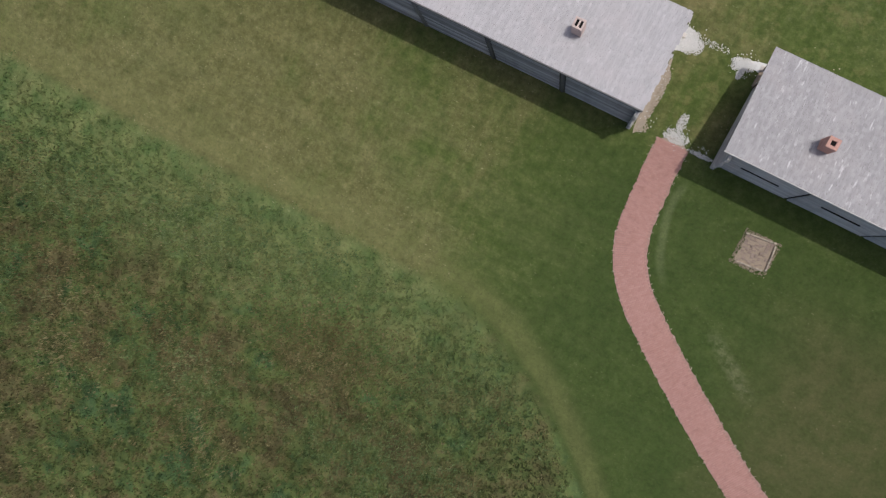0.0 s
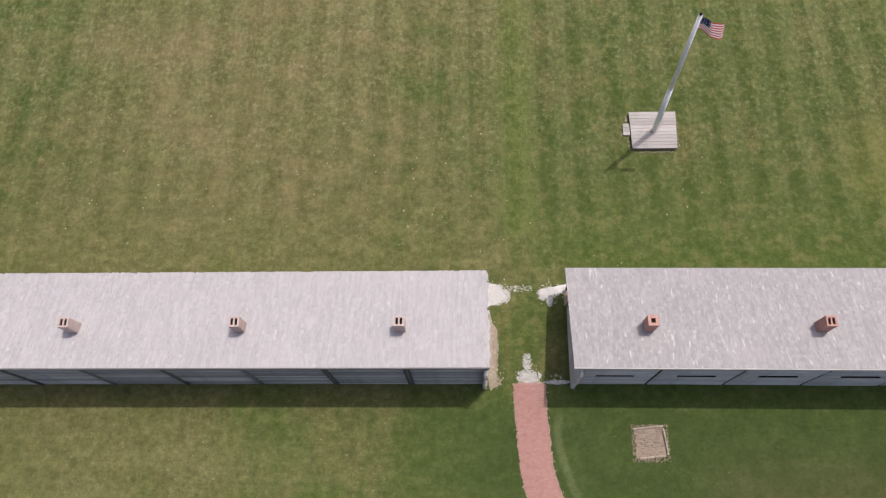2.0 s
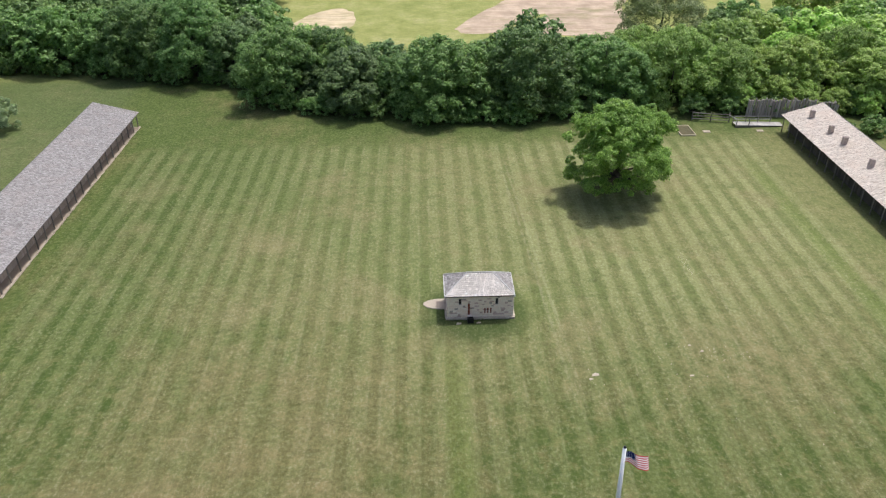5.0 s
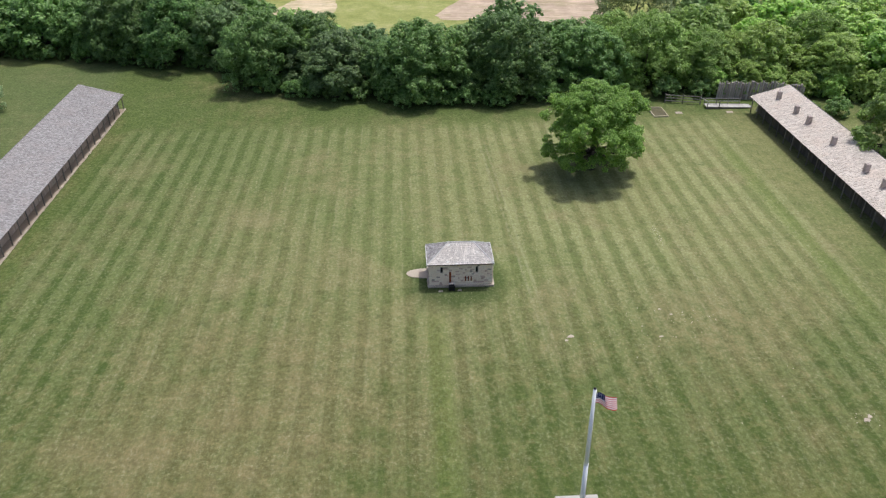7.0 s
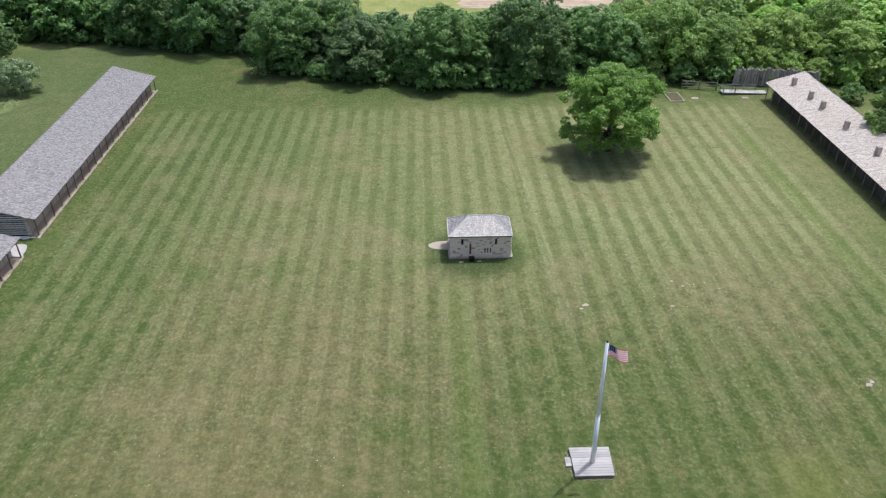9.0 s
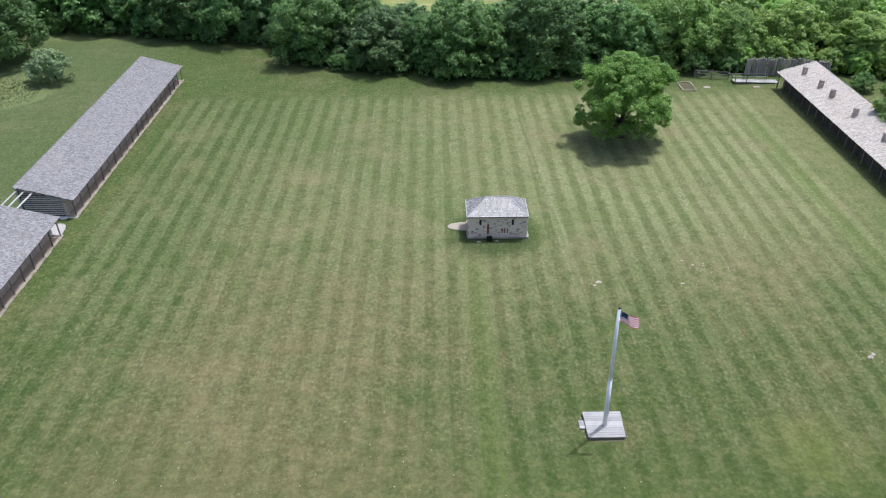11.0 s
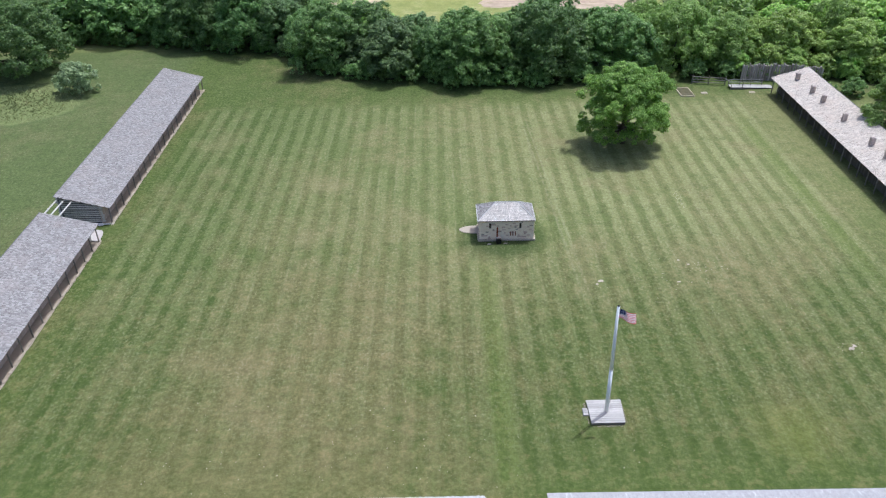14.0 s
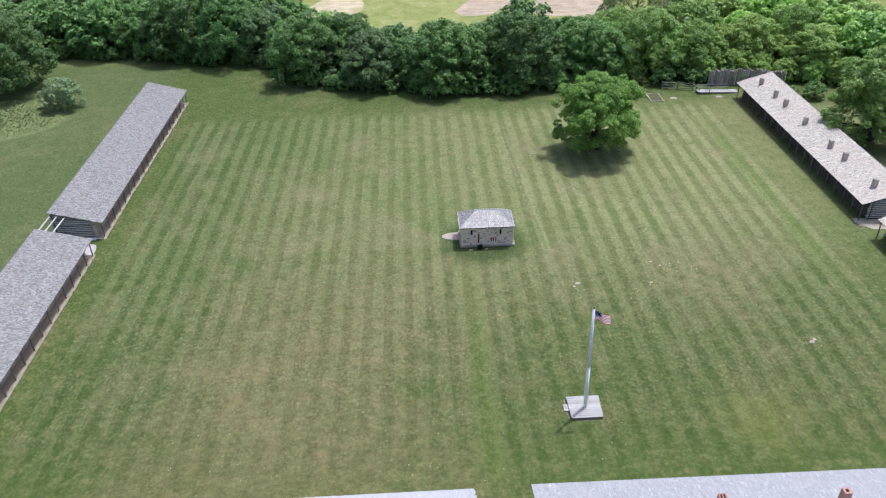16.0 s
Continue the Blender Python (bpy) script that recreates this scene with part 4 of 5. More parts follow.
# eastern porch walls take dark boards, their shade put into the colour
barracks("log_barracks", "log barracks with bleached pinkish shake roof and seven brown chimneys", turned(51.2, 2.05, 90), 9, 5.1, 3.8, 2.25, SHINGLE_ROSE, LOG_MID,
         [y - 2.05 for y in (4.5, 11.4, 15.0, 22.2, 28.4, 31.8, 36.9)], BRICK_OLD, seed=7, stack_y=2.6, flues=1, end_over=0.25, stack_top=4.0, stack_w=0.5, inner_mat=DECK, bay=4.17)
barracks("log_barracks", "log barracks with a bleached shake roof beside a gravel patch", turned(51.2, -33.6, 90), 8, 5.1, 3.8, 2.25, SHINGLE_ROSE, LOG_MID, seed=8, stack_y=3.05, inner_mat=DECK)

# ---- stone magazine ----


def stone_wall(parent, a, b, z1, openings, seed, thick=0.3):
    """A mortar core with single rubble blocks set proud on its outer face, a to b seen from outside left to right."""
    rng = random.Random(seed)
    a, b = Vector((*a, 0)), Vector((*b, 0))
    L = (b - a).length
    turn = Matrix.Translation(a) @ Matrix.Rotation(math.atan2(b.y - a.y, b.x - a.x), 4, "Z")
    bm = bmesh.new()
    cols = sorted({0.0, L, *[o[0] for o in openings], *[o[1] for o in openings]})
    rows = sorted({0.0, z1, *[o[2] for o in openings], *[o[3] for o in openings]})
    made = {}

    def corner(i, y, j):
        key = (i, y, j)
        if key not in made:
            made[key] = bm.verts.new((cols[i], y, rows[j]))
        return made[key]

    def solid(i, j):
        if not (0 <= i < len(cols) - 1 and 0 <= j < len(rows) - 1):
            return False
        x, z = (cols[i] + cols[i + 1]) / 2, (rows[j] + rows[j + 1]) / 2
        return not any(o[0] < x < o[1] and o[2] < z < o[3] for o in openings)
    f, k = 0.03, thick
    for i in range(len(cols) - 1):
        for j in range(len(rows) - 1):
            if not solid(i, j):
                continue
            bm.faces.new([corner(*q) for q in ((i, f, j), (i + 1, f, j), (i + 1, f, j + 1), (i, f, j + 1))])
            bm.faces.new([corner(*q) for q in ((i, k, j + 1), (i + 1, k, j + 1), (i + 1, k, j), (i, k, j))])
            for on, (p, q) in ((solid(i - 1, j), ((i, j + 1), (i, j))), (solid(i + 1, j), ((i + 1, j), (i + 1, j + 1))), (solid(i, j - 1), ((i, j), (i + 1, j))), (solid(i, j + 1), ((i + 1, j + 1), (i, j + 1)))):
                if not on:
                    bm.faces.new([corner(*v) for v in ((p[0], f, p[1]), (p[0], k, p[1]), (q[0], k, q[1]), (q[0], f, q[1]))])
    bmesh.ops.recalc_face_normals(bm, faces=bm.faces)
    wall = part("wall", bm, MORTAR, parent)
    wall.matrix_basis = turn
    z = 0.0
    while z < z1 - 0.05:
        h = min(rng.uniform(0.12, 0.19), z1 - z)
        cut = sorted((o[0], o[1]) for o in openings if o[2] - h * 0.4 < z + h / 2 < o[3] + h * 0.4)
        free, x = [], 0.0
        for o in cut:
            free.append((x, o[0]))
            x = o[1]
        free.append((x, L))
        for x, end in free:
            while x < end - 0.04:
                w = min(rng.uniform(0.16, 0.40), end - x)
                if end - x - w < 0.1:
                    w = end - x
                sb = bmesh.new()
                box(sb, (0.007, -0.02 - rng.uniform(0, 0.035), 0.007), (w - 0.007, 0.06, h - 0.007), 0.02)
                for v in sb.verts:
                    v.co += Vector([rng.uniform(-0.014, 0.014) for _ in range(3)])
                piece("stone", mesh_of("stone", sb, rng.choices((MAGSTONE, RUDDY, FOOTING), (84, 12, 4))[0]), wall, Matrix.Translation((x, 0, z)))
                x += w
        z += h
    return wall


def hip_face(parent, a, b, c, d, mat, seed, exposure=0.185):
    """Shakes over one face of a hipped roof: eave a-b, top c-d."""
    rng = np.random.default_rng(seed)
    a, b, c, d = [np.array(v, float) for v in (a, b, c, d)]
    run = np.linalg.norm((c + d) / 2 - (a + b) / 2)
    n = np.cross(b - a, d - a)
    n /= np.linalg.norm(n)
    rows = max(1, round(run / exposure))
    V, F, base = [], [], 0
    for k in range(rows):
        f0, f1 = k / rows, min(1.0, (k + 1.25) / rows)
        l0, r0, l1, r1 = a + (d - a) * f0, b + (c - b) * f0, a + (d - a) * f1, b + (c - b) * f1
        m = max(2, int(np.linalg.norm(r0 - l0) / 0.19))
        cuts = np.sort(np.concatenate([[0, 1], (np.arange(1, m) + rng.uniform(-0.25, 0.25, m - 1)) / m]))
        for u, w in zip(cuts, cuts[1:]):
            g = 0.012 / max(0.3, np.linalg.norm(r0 - l0))
            t = 0.045 + rng.uniform(0, 0.02)
            q = [l0 + (r0 - l0) * (u + g) + n * t, l0 + (r0 - l0) * w + n * t, l1 + (r1 - l1) * w + n * 0.008, l1 + (r1 - l1) * (u + g) + n * 0.008,
                 l0 + (r0 - l0) * (u + g), l0 + (r0 - l0) * w]
            V += q
            F += [[base, base + 1, base + 2, base + 3], [base + 4, base + 5, base + 1, base]]
            base += 6
    return tagged(raw("shake_layer", np.array(V), np.array(F), mat, parent), kind="stuff")


def magazine():
    root = thing("powder_magazine", "small stone powder magazine with a hipped grey shake roof", "stone building", "", turned(0, -0.2, 0))
    x0, x1, y0, y1, zt = 0.17, 5.92, 0.26, 3.22, 2.5
    win = (0.98, 1.22, 1.45, 2.1), (4.18, 4.42, 1.42, 2.08)
    slots = [(3.22 + 0.26 * i, 3.34 + 0.26 * i, 0.55, 1.05) for i in range(3)]
    stone_wall(root, (x0, y0), (x1, y0), zt, [*win, *slots, (1.78, 1.96, 0.45, 1.5)], 1)
    stone_wall(root, (x1, y0), (x1, y1), zt, [], 2)
    stone_wall(root, (x1, y1), (x0, y1), zt, [], 3)
    stone_wall(root, (x0, y1), (x0, y0), zt, [(0.75, 1.65, 0.0, 1.95)], 4)
    # solid near-black block added for the shade inside the magazine
    bm = bmesh.new()
    box(bm, (x0 + 0.3, y0 + 0.3, 0.02), (x1 - 0.3, y1 - 0.3, 2.3))
    part("dark_interior", bm, DARK, root)
    bm = bmesh.new()
    rng = random.Random(5)
    for a, b, vert in (((0.0, 0.02), (6.09, 0.27), 0), ((0.0, 3.2), (6.09, 3.42), 0), ((-0.05, 0.27), (0.17, 3.2), 1), ((5.92, 0.27), (6.12, 3.2), 1)):
        s, e = (a[1], b[1]) if vert else (a[0], b[0])
        while s < e - 0.05:
            w = min(rng.uniform(0.4, 0.8), e - s)
            hgt = 0.16 + rng.uniform(-0.02, 0.02)
            box(bm, (a[0], s + 0.01, 0) if vert else (s + 0.01, a[1], 0), (b[0], s + w - 0.01, hgt) if vert else (s + w - 0.01, b[1], hgt), 0.02)
            s += w
    tagged(part("footing_course", bm, FOOTING, root, "pale footing course"), kind="stuff")
    for a, b, c, d in win:
        bm = bmesh.new()
        for lo, hi in (((a, c), (a + 0.05, d)), ((b - 0.05, c), (b, d)), ((a + 0.05, c), (b - 0.05, c + 0.05)), ((a + 0.05, d - 0.05), (b - 0.05, d))):
            box(bm, (x0 + lo[0], y0 + 0.06, lo[1]), (x0 + hi[0], y0 + 0.14, hi[1]), 0.006)
        w = part("window", bm, POST, root, "narrow deep-set window")
        bm = bmesh.new()
        box(bm, (x0 + a + 0.05, y0 + 0.10, c + 0.05), (x0 + b - 0.05, y0 + 0.12, d - 0.05))
        part("pane", bm, DARK, w)
    for a, b, c, d in slots:
        bm = bmesh.new()
        box(bm, (x0 + a + 0.01, y0 - 0.03, c), (x0 + b - 0.01, y0 + 0.08, d), 0.01)
        part("slot_shutter", bm, RUSSET, root, "small russet shutter")
    bm = bmesh.new()
    box(bm, (x0 + 1.79, y0 - 0.07, 0.15), (x0 + 1.95, y0 + 0.1, 1.62), 0.015)
    part("timber_upright", bm, RUSSET, root, "russet timber upright")
    bm = bmesh.new()
    for i in range(5):
        box(bm, (x0 + 0.04, y0 + 1.33 + 0.17 * i, 0.05), (x0 + 0.1, y0 + 1.49 + 0.17 * i, 1.93), 0.006)
    d = part("door", bm, RUSSET, root, "boarded russet door")
    bm = bmesh.new()
    box(bm, (x0 + 0.01, y0 + 1.42, 0.95), (x0 + 0.04, y0 + 1.46, 1.15), 0.005)
    part("door_handle", bm, IRON, d)
    # roof
    ze, zr = 2.52, 3.82
    A, B, C, D = (-0.06, 0.02, ze), (5.96, 0.02, ze), (5.96, 3.46, ze), (-0.06, 3.46, ze)
    R, S = (1.95, 1.74, zr), (4.17, 1.74, zr)
    bm = bmesh.new()
    vs = [bm.verts.new(v) for v in (A, B, C, D, R, S)]
    for f in ((0, 1, 5, 4), (1, 2, 5), (2, 3, 4, 5), (3, 0, 4)):
        bm.faces.new([vs[i] for i in f])
    lo = [bm.verts.new((v[0], v[1], ze - 0.09)) for v in (A, B, C, D)]
    bm.faces.new(lo[::-1])
    for i in range(4):
        bm.faces.new((lo[i], lo[(i + 1) % 4], vs[(i + 1) % 4], vs[i]))
    bmesh.ops.recalc_face_normals(bm, faces=bm.faces)
    roof = part("roof", bm, DECK, root, "hipped roof of grey wooden shakes")
    hip_face(roof, A, B, S, R, SHINGLE_WHITE, 1)
    hip_face(roof, B, C, S, S, SHINGLE_GREY, 2)
    hip_face(roof, C, D, R, S, SHINGLE_GREY, 3)
    hip_face(roof, D, A, R, R, SHINGLE_GREY, 4)
    for a, b in ((A, R), (B, S), (C, S), (D, R), (R, S)):
        bm = bmesh.new()
        a, b = Vector(a), Vector(b)
        q = (b - a).to_track_quat("X", "Z").to_matrix().to_4x4()
        box(bm, (0, -0.04, 0.035), ((b - a).length, 0.04, 0.085), 0.008, Matrix.Translation(a) @ q)
        part("hip_board", bm, HIP, roof)
    for a, b in ((A, D), (B, C)):
        bm = bmesh.new()
        box(bm, (a[0] - 0.05, a[1] - 0.05, ze - 0.08), (a[0] + 0.05, b[1] + 0.05, ze + 0.06), 0.01)
        part("barge_board", bm, BOARD_WHITE, roof)


magazine()
patch("doorstep", [(0.05, 1.55), (-1.2, 1.6), (-1.85, 2.0), (-1.85, 2.5), (-1.2, 2.88), (0.05, 2.9)], 0.0, FOOTING, "pale stone slab leading to the magazine door", "doorstep", 0.03, 4, "structure", 0.06)


def vent_box():
    root = thing("vent_box", "low dark box with a pale stone lid before the magazine", "box", "", turned(2.15, -0.45, 3))
    bm = bmesh.new()
    box(bm, (-0.26, -0.26, 0), (0.26, 0.22, 0.5), 0.02)
    part("body", bm, IRON, root)
    bm = bmesh.new()
    box(bm, (-0.28, 0.05, 0.5), (0.28, 0.3, 0.56), 0.015)
    part("lid", bm, LIME, root, "pale stone lid")


vent_box()
for i, (x, y, w) in enumerate(((1.1, -0.7, 0.22), (2.9, -0.6, 0.2), (11.62, -7.7, 0.3), (11.2, -8.2, 0.16), (19.2, -8.1, 0.18), (21.0, -5.2, 0.16), (20.2, -4.4, 0.14), (31.3, -18.3, 0.28), (31.7, -18.0, 0.2))):
    patch("flat_stone", [(x - w, y - w * 0.5), (x, y - w * 0.62), (x + w, y - w * 0.3), (x + w * 0.9, y + w * 0.4), (x - w * 0.2, y + w * 0.55)], 0.0, FOOTING, "flat pale stone lying flush in the grass", "stone", 0.04, 30 + i, "", 0.03, 4)

# ---- flagpole on its deck ----


def flag_deck():
    root = thing("wooden_deck", "low square silvered plank deck with one step round a flagpole", "deck")
    rng = random.Random(3)
    n = 11
    d = 2.46 / n
    for i in range(n):
        bm = bmesh.new()
        y = -26.5 + i * d
        box(bm, (7.36 - 0.03 * i / n, y + 0.006, 0.22), (9.98 + 0.12 * i / n, y + d - 0.006, 0.26 + rng.uniform(0, 0.006)), 0.006)
        part("plank", bm, DECK_BOARD, root)
    for lo, hi in (((7.38, -26.48), (9.95, -26.40)), ((7.38, -24.14), (9.95, -24.06)), ((7.38, -26.4), (7.46, -24.14)), ((9.87, -26.4), (9.95, -24.14))):
        bm = bmesh.new()
        box(bm, (*lo, 0), (*hi, 0.217), 0.008)
        part("skirt_board", bm, POST, root)
    for i in range(3):
        bm = bmesh.new()
        box(bm, (6.93, -25.52 + 0.26 * i, 0.0), (7.33, -25.27 + 0.26 * i, 0.13), 0.008)
        part("step_plank", bm, DECK_BOARD, root)


flag_deck()


def flagpole():
    root = thing("flagpole", "tall white two-part flagpole with a dark ball on top", "flagpole")
    foot, top = Vector((8.73, -25.29, 0.255)), Vector((8.60, -24.92, 10.35))
    mid = foot.lerp(top, 0.42)
    bm = bmesh.new()
    tube(bm, foot, mid, 0.165, 0.140, 16)
    part("lower_mast", bm, PAINT, root, smooth=True)
    bm = bmesh.new()
    tube(bm, mid, top, 0.138, 0.10, 16)
    part("upper_mast", bm, PAINT, root, smooth=True)
    bm = bmesh.new()
    tube(bm, mid - Vector((0, 0, 0.05)), mid + Vector((0, 0, 0.05)), 0.147, 0.147, 16)
    part("collar", bm, PAINT, root)
    bm = bmesh.new()
    bmesh.ops.create_uvsphere(bm, u_segments=14, v_segments=10, radius=0.085, matrix=Matrix.Translation(top + Vector((0, 0, 0.06))))
    part("ball", bm, IRON, root, "dark ball", True)
    bm = bmesh.new()
    tube(bm, foot + Vector((0.15, 0, 0.9)), top + Vector((0.10, 0, -0.1)), 0.012, 0.012, 6)
    part("halyard", bm, POST, root)


flagpole()


def flag():
    """Cloth of thirteen stripes with a starred blue corner, waving from the mast."""
    reds = plain_material("flag_red", (0.62, 0.06, 0.065), 0.8, 0.15)
    whites = plain_material("flag_white", (0.92, 0.91, 0.90), 0.8, 0.1)
    blues = plain_material("flag_blue", (0.018, 0.026, 0.10), 0.8, 0.15)
    for cloth_mat in (reds, whites, blues):
        nt = cloth_mat.node_tree
        tr = nt.nodes.new("ShaderNodeBsdfTranslucent")
        put(nt, tr.inputs["Color"], nt.nodes["Principled BSDF"].inputs["Base Color"].links[0].from_socket)
        ms = nt.nodes.new("ShaderNodeMixShader")
        ms.inputs[0].default_value = 0.28
        nt.links.new(nt.nodes["Principled BSDF"].outputs[0], ms.inputs[1])
        nt.links.new(tr.outputs[0], ms.inputs[2])
        nt.links.new(ms.outputs[0], nt.nodes["Material Output"].inputs["Surface"])
    root = thing("flag", "red and white striped flag with a starred blue corner", "flag")
    W, Hh, nx = 1.32, 0.74, 26
    base = Vector((8.72, -24.93, 9.28))

    def cloth(u, v):
        wv = 0.10 * u / W * math.sin(5.2 * u + 1.5 * v) + 0.05 * math.sin(9 * u)
        return base + Vector((u * 0.92, -0.03 * u + wv - 0.5 * (Hh - v) * min(1.0, u * 1.5), v * (1.0 - 0.18 * u) - 0.10 * u * u + 0.08 * math.sin(4.6 * u + 0.4)))
    made = [bmesh.new() for _ in range(3)]
    for r in range(13):
        for k in range(nx):
            u0, u1, v0, v1 = k * W / nx, (k + 1) * W / nx, Hh * r / 13, Hh * (r + 1) / 13
            which = 2 if r >= 6 and u1 < W * 0.42 else (0 if r % 2 == 0 else 1)
            b = made[which]
            b.faces.new([b.verts.new(cloth(u, v)) for u, v in ((u0, v0), (u1, v0), (u1, v1), (u0, v1))])
    for b, mt, nm in zip(made, (reds, whites, blues), ("red_stripes", "white_stripes", "blue_canton")):
        bmesh.ops.remove_doubles(b, verts=b.verts, dist=1e-4)
        part(nm, b, mt, root, smooth=False)
    b = bmesh.new()
    for i in range(5):
        for j in range(5):
            c = cloth(0.07 + 0.125 * i, Hh * (6.7 + 1.35 * j) / 13) + Vector((0, -0.008, 0))
            bmesh.ops.create_circle(b, cap_ends=True, segments=5, radius=0.022, matrix=Matrix.Translation(c) @ Matrix.Rotation(radians(90), 4, "X"))
    tagged(part("stars", b, whites, root), kind="stuff")


flag()

# ---- hearth ring beside the path ----


def hearth():
    cx, cy = 6.9, -43.2
    patch("bare_earth", [(6.2, -44.1), (6.17, -43.35), (6.13, -42.85), (6.2, -42.62), (7.0, -42.52), (7.6, -42.54), (7.68, -43.3), (7.65, -43.95), (7.0, -44.12)], 0.008, EARTH, "bare trodden earth round a stone-edged hearth", "earth", 0.04, 21)
    rim = [(6.9 + 0.84 * math.cos(a) * k, -43.33 + 0.84 * math.sin(a) * k, 0.07, 0.07, 1) for i in range(40) for a in (i * math.tau / 40,) for k in (1 / max(abs(math.cos(a)), abs(math.sin(a))),)]
    rubble("trodden_crumbs", "crumbs of pale earth and dead grass round a hearth", rim, 700, EARTH, 38, (0.015, 0.04))
    root = thing("hearth", "square stone-edged hearth of old bricks in bare earth", "hearth", "", turned(cx, cy - 0.08, 6) @ Matrix.Diagonal((0.86, 0.86, 1, 1)))
    rng = random.Random(9)
    for a, b in (((-0.92, 0.85), (0.92, 0.85)), ((0.88, 0.7), (0.88, -0.85)), ((0.72, -0.88), (-0.85, -0.88))):
        a, b = Vector((*a, 0)), Vector((*b, 0))
        L = (b - a).length
        s = 0.0
        while s < L - 0.08:
            w = min(rng.uniform(0.18, 0.3), L - s)
            bm = bmesh.new()
            m = Matrix.Translation(a) @ Matrix.Rotation(math.atan2(b.y - a.y, b.x - a.x), 4, "Z")
            box(bm, (s + 0.01, -0.055, 0), (s + w - 0.01, 0.055, 0.12 + rng.uniform(0, 0.04)), 0.02, m)
            part("edging_stone", bm, FOOTING, root)
            s += w
    for i in range(8):
        for j in range(14):
            if rng.random() < 0.42:
                continue
            bm = bmesh.new()
            w = rng.uniform(0.8, 1.0)
            box(bm, (-0.10 * w, -0.05 * w, 0), (0.10 * w, 0.05 * w, 0.03 + rng.uniform(0, 0.03)), 0.008, turned(-0.72 + i * 0.205, -0.72 + j * 0.11, rng.uniform(-22, 22)))
            part("brick", bm, BRICK_DULL, root)


hearth()

# ---- far corner: garden frame, ramp, fences ----


def garden_frame():
    root = thing("garden_frame", "low timber garden frame filled with dark soil", "garden bed", "", turned(33.55, 40.15, 1) @ Matrix.Diagonal((0.93, 0.79, 1, 1)))
    for lo, hi in (((-1.1, -2.1), (1.1, -1.98)), ((-1.1, 1.98), (1.1, 2.1)), ((-1.1, -1.98), (-0.98, 1.98)), ((0.98, -1.98), (1.1, 1.98))):
        bm = bmesh.new()
        box(bm, (*lo, 0), (*hi, 0.2), 0.015)
        part("frame_timber", bm, TAN_TIMBER, root)
    bm = bmesh.new()
    bmesh.ops.create_grid(bm, x_segments=12, y_segments=20, size=1)
    rng = random.Random(2)
    for v in bm.verts:
        v.co = Vector((v.co.x * 0.98, v.co.y * 1.98, 0.06 + rng.uniform(0, 0.05)))
    part("soil", bm, SOIL, root, "dark crumbly soil")


garden_frame()
for i, (x, y) in enumerate(((36.45, 39.9), (43.65, 39.8))):
    patch("stone_slab", [(x - 0.45, y - 0.3), (x + 0.45, y - 0.33), (x + 0.48, y + 0.3), (x - 0.42, y + 0.33)], 0.0, FOOTING, "pale flat stone slab set in grass", "slab", 0.04, 50 + i, "", 0.06, 1)


def wooden_ramp():
    root = thing("wooden_ramp", "low silvered plank ramp with timber rails beside the trees", "ramp", "", turned(40.75, 41.6, 0))
    rng = random.Random(4)
    for i in range(30):
        bm = bmesh.new()
        box(bm, (0.0 + i * 0.22, -0.6, 0.34 - 0.008 * i), (0.21 + i * 0.22, 0.7, 0.40 - 0.008 * i), 0.008)
        part("plank", bm, DECK_BOARD, root)
    bm = bmesh.new()
    box(bm, (0, -0.56, 0), (6.6, -0.46, 0.14), 0.01)
    box(bm, (0, -0.56, 0.13), (3.3, -0.46, 0.30), 0.01)
    part("stringer", bm, POST, root)
    for side in (-0.55, 0.65):
        for i in range(4):
            if side < 0 and i > 1:
                continue
            bm = bmesh.new()
            box(bm, (0.05 + i * 1.7, side - 0.05, 0), (0.15 + i * 1.7, side + 0.05, 1.2), 0.01)
            part("rail_post", bm, POST, root)
    for z in (0.75, 1.15):
        bm = bmesh.new()
        tube(bm, (0, 0.65, z), (5.3, 0.65, z - 0.1), 0.05, 0.05, 8)
        part("rail", bm, LOG_MID, root)
    bm = bmesh.new()
    tube(bm, (0.1, -0.55, 1.15), (-0.6, 0.65, 1.3), 0.05, 0.05, 8)
    part("rail", bm, LOG_MID, root)


wooden_ramp()


def rail_fence(a, b, height, rails, label, seed, mat=POST, girth=0.07):
    root = thing("rail_fence", label, "fence")
    rng = random.Random(seed)
    a, b = Vector((*a, 0)), Vector((*b, 0))
    n = max(1, round((b - a).length / 2.2))
    for i in range(n + 1):
        c = a.lerp(b, i / n)
        bm = bmesh.new()
        tube(bm, c, c + Vector((rng.uniform(-0.04, 0.04), 0, height + 0.12)), 0.08, 0.07, 8)
        part("post", bm, POST, root)
    for i in range(n):
        p, q = a.lerp(b, i / n), a.lerp(b, (i + 1) / n)
        for k in range(rails):
            z = height * (k + 0.7) / rails
            bm = bmesh.new()
            tube(bm, p + Vector((0, 0, z + rng.uniform(-0.04, 0.04))), q + Vector((0, 0, z + rng.uniform(-0.04, 0.04))), girth, girth * 0.8, 8)
            part("rail", bm, mat, root)
    return root


rail_fence((35.7, 43.9), (40.5, 42.9), 1.25, 3, "weathered post and rail fence before dark trees", 1)


def tie_rails():
    root = thing("tie_rails", "three pale round rails bridging two log ranges", "rails")
    for x, lift in ((-46.2, 0.0), (-45.5, -0.12), (-44.7, -0.3)):
        bm = bmesh.new()
        tube(bm, (x, 0.6, 3.30 + lift), (x + 0.05, 5.5, 3.22 + lift), 0.09, 0.075, 8, 0.01, 3, random.Random(3))
        part("rail", bm, LOG_END, root, smooth=True)


tie_rails()


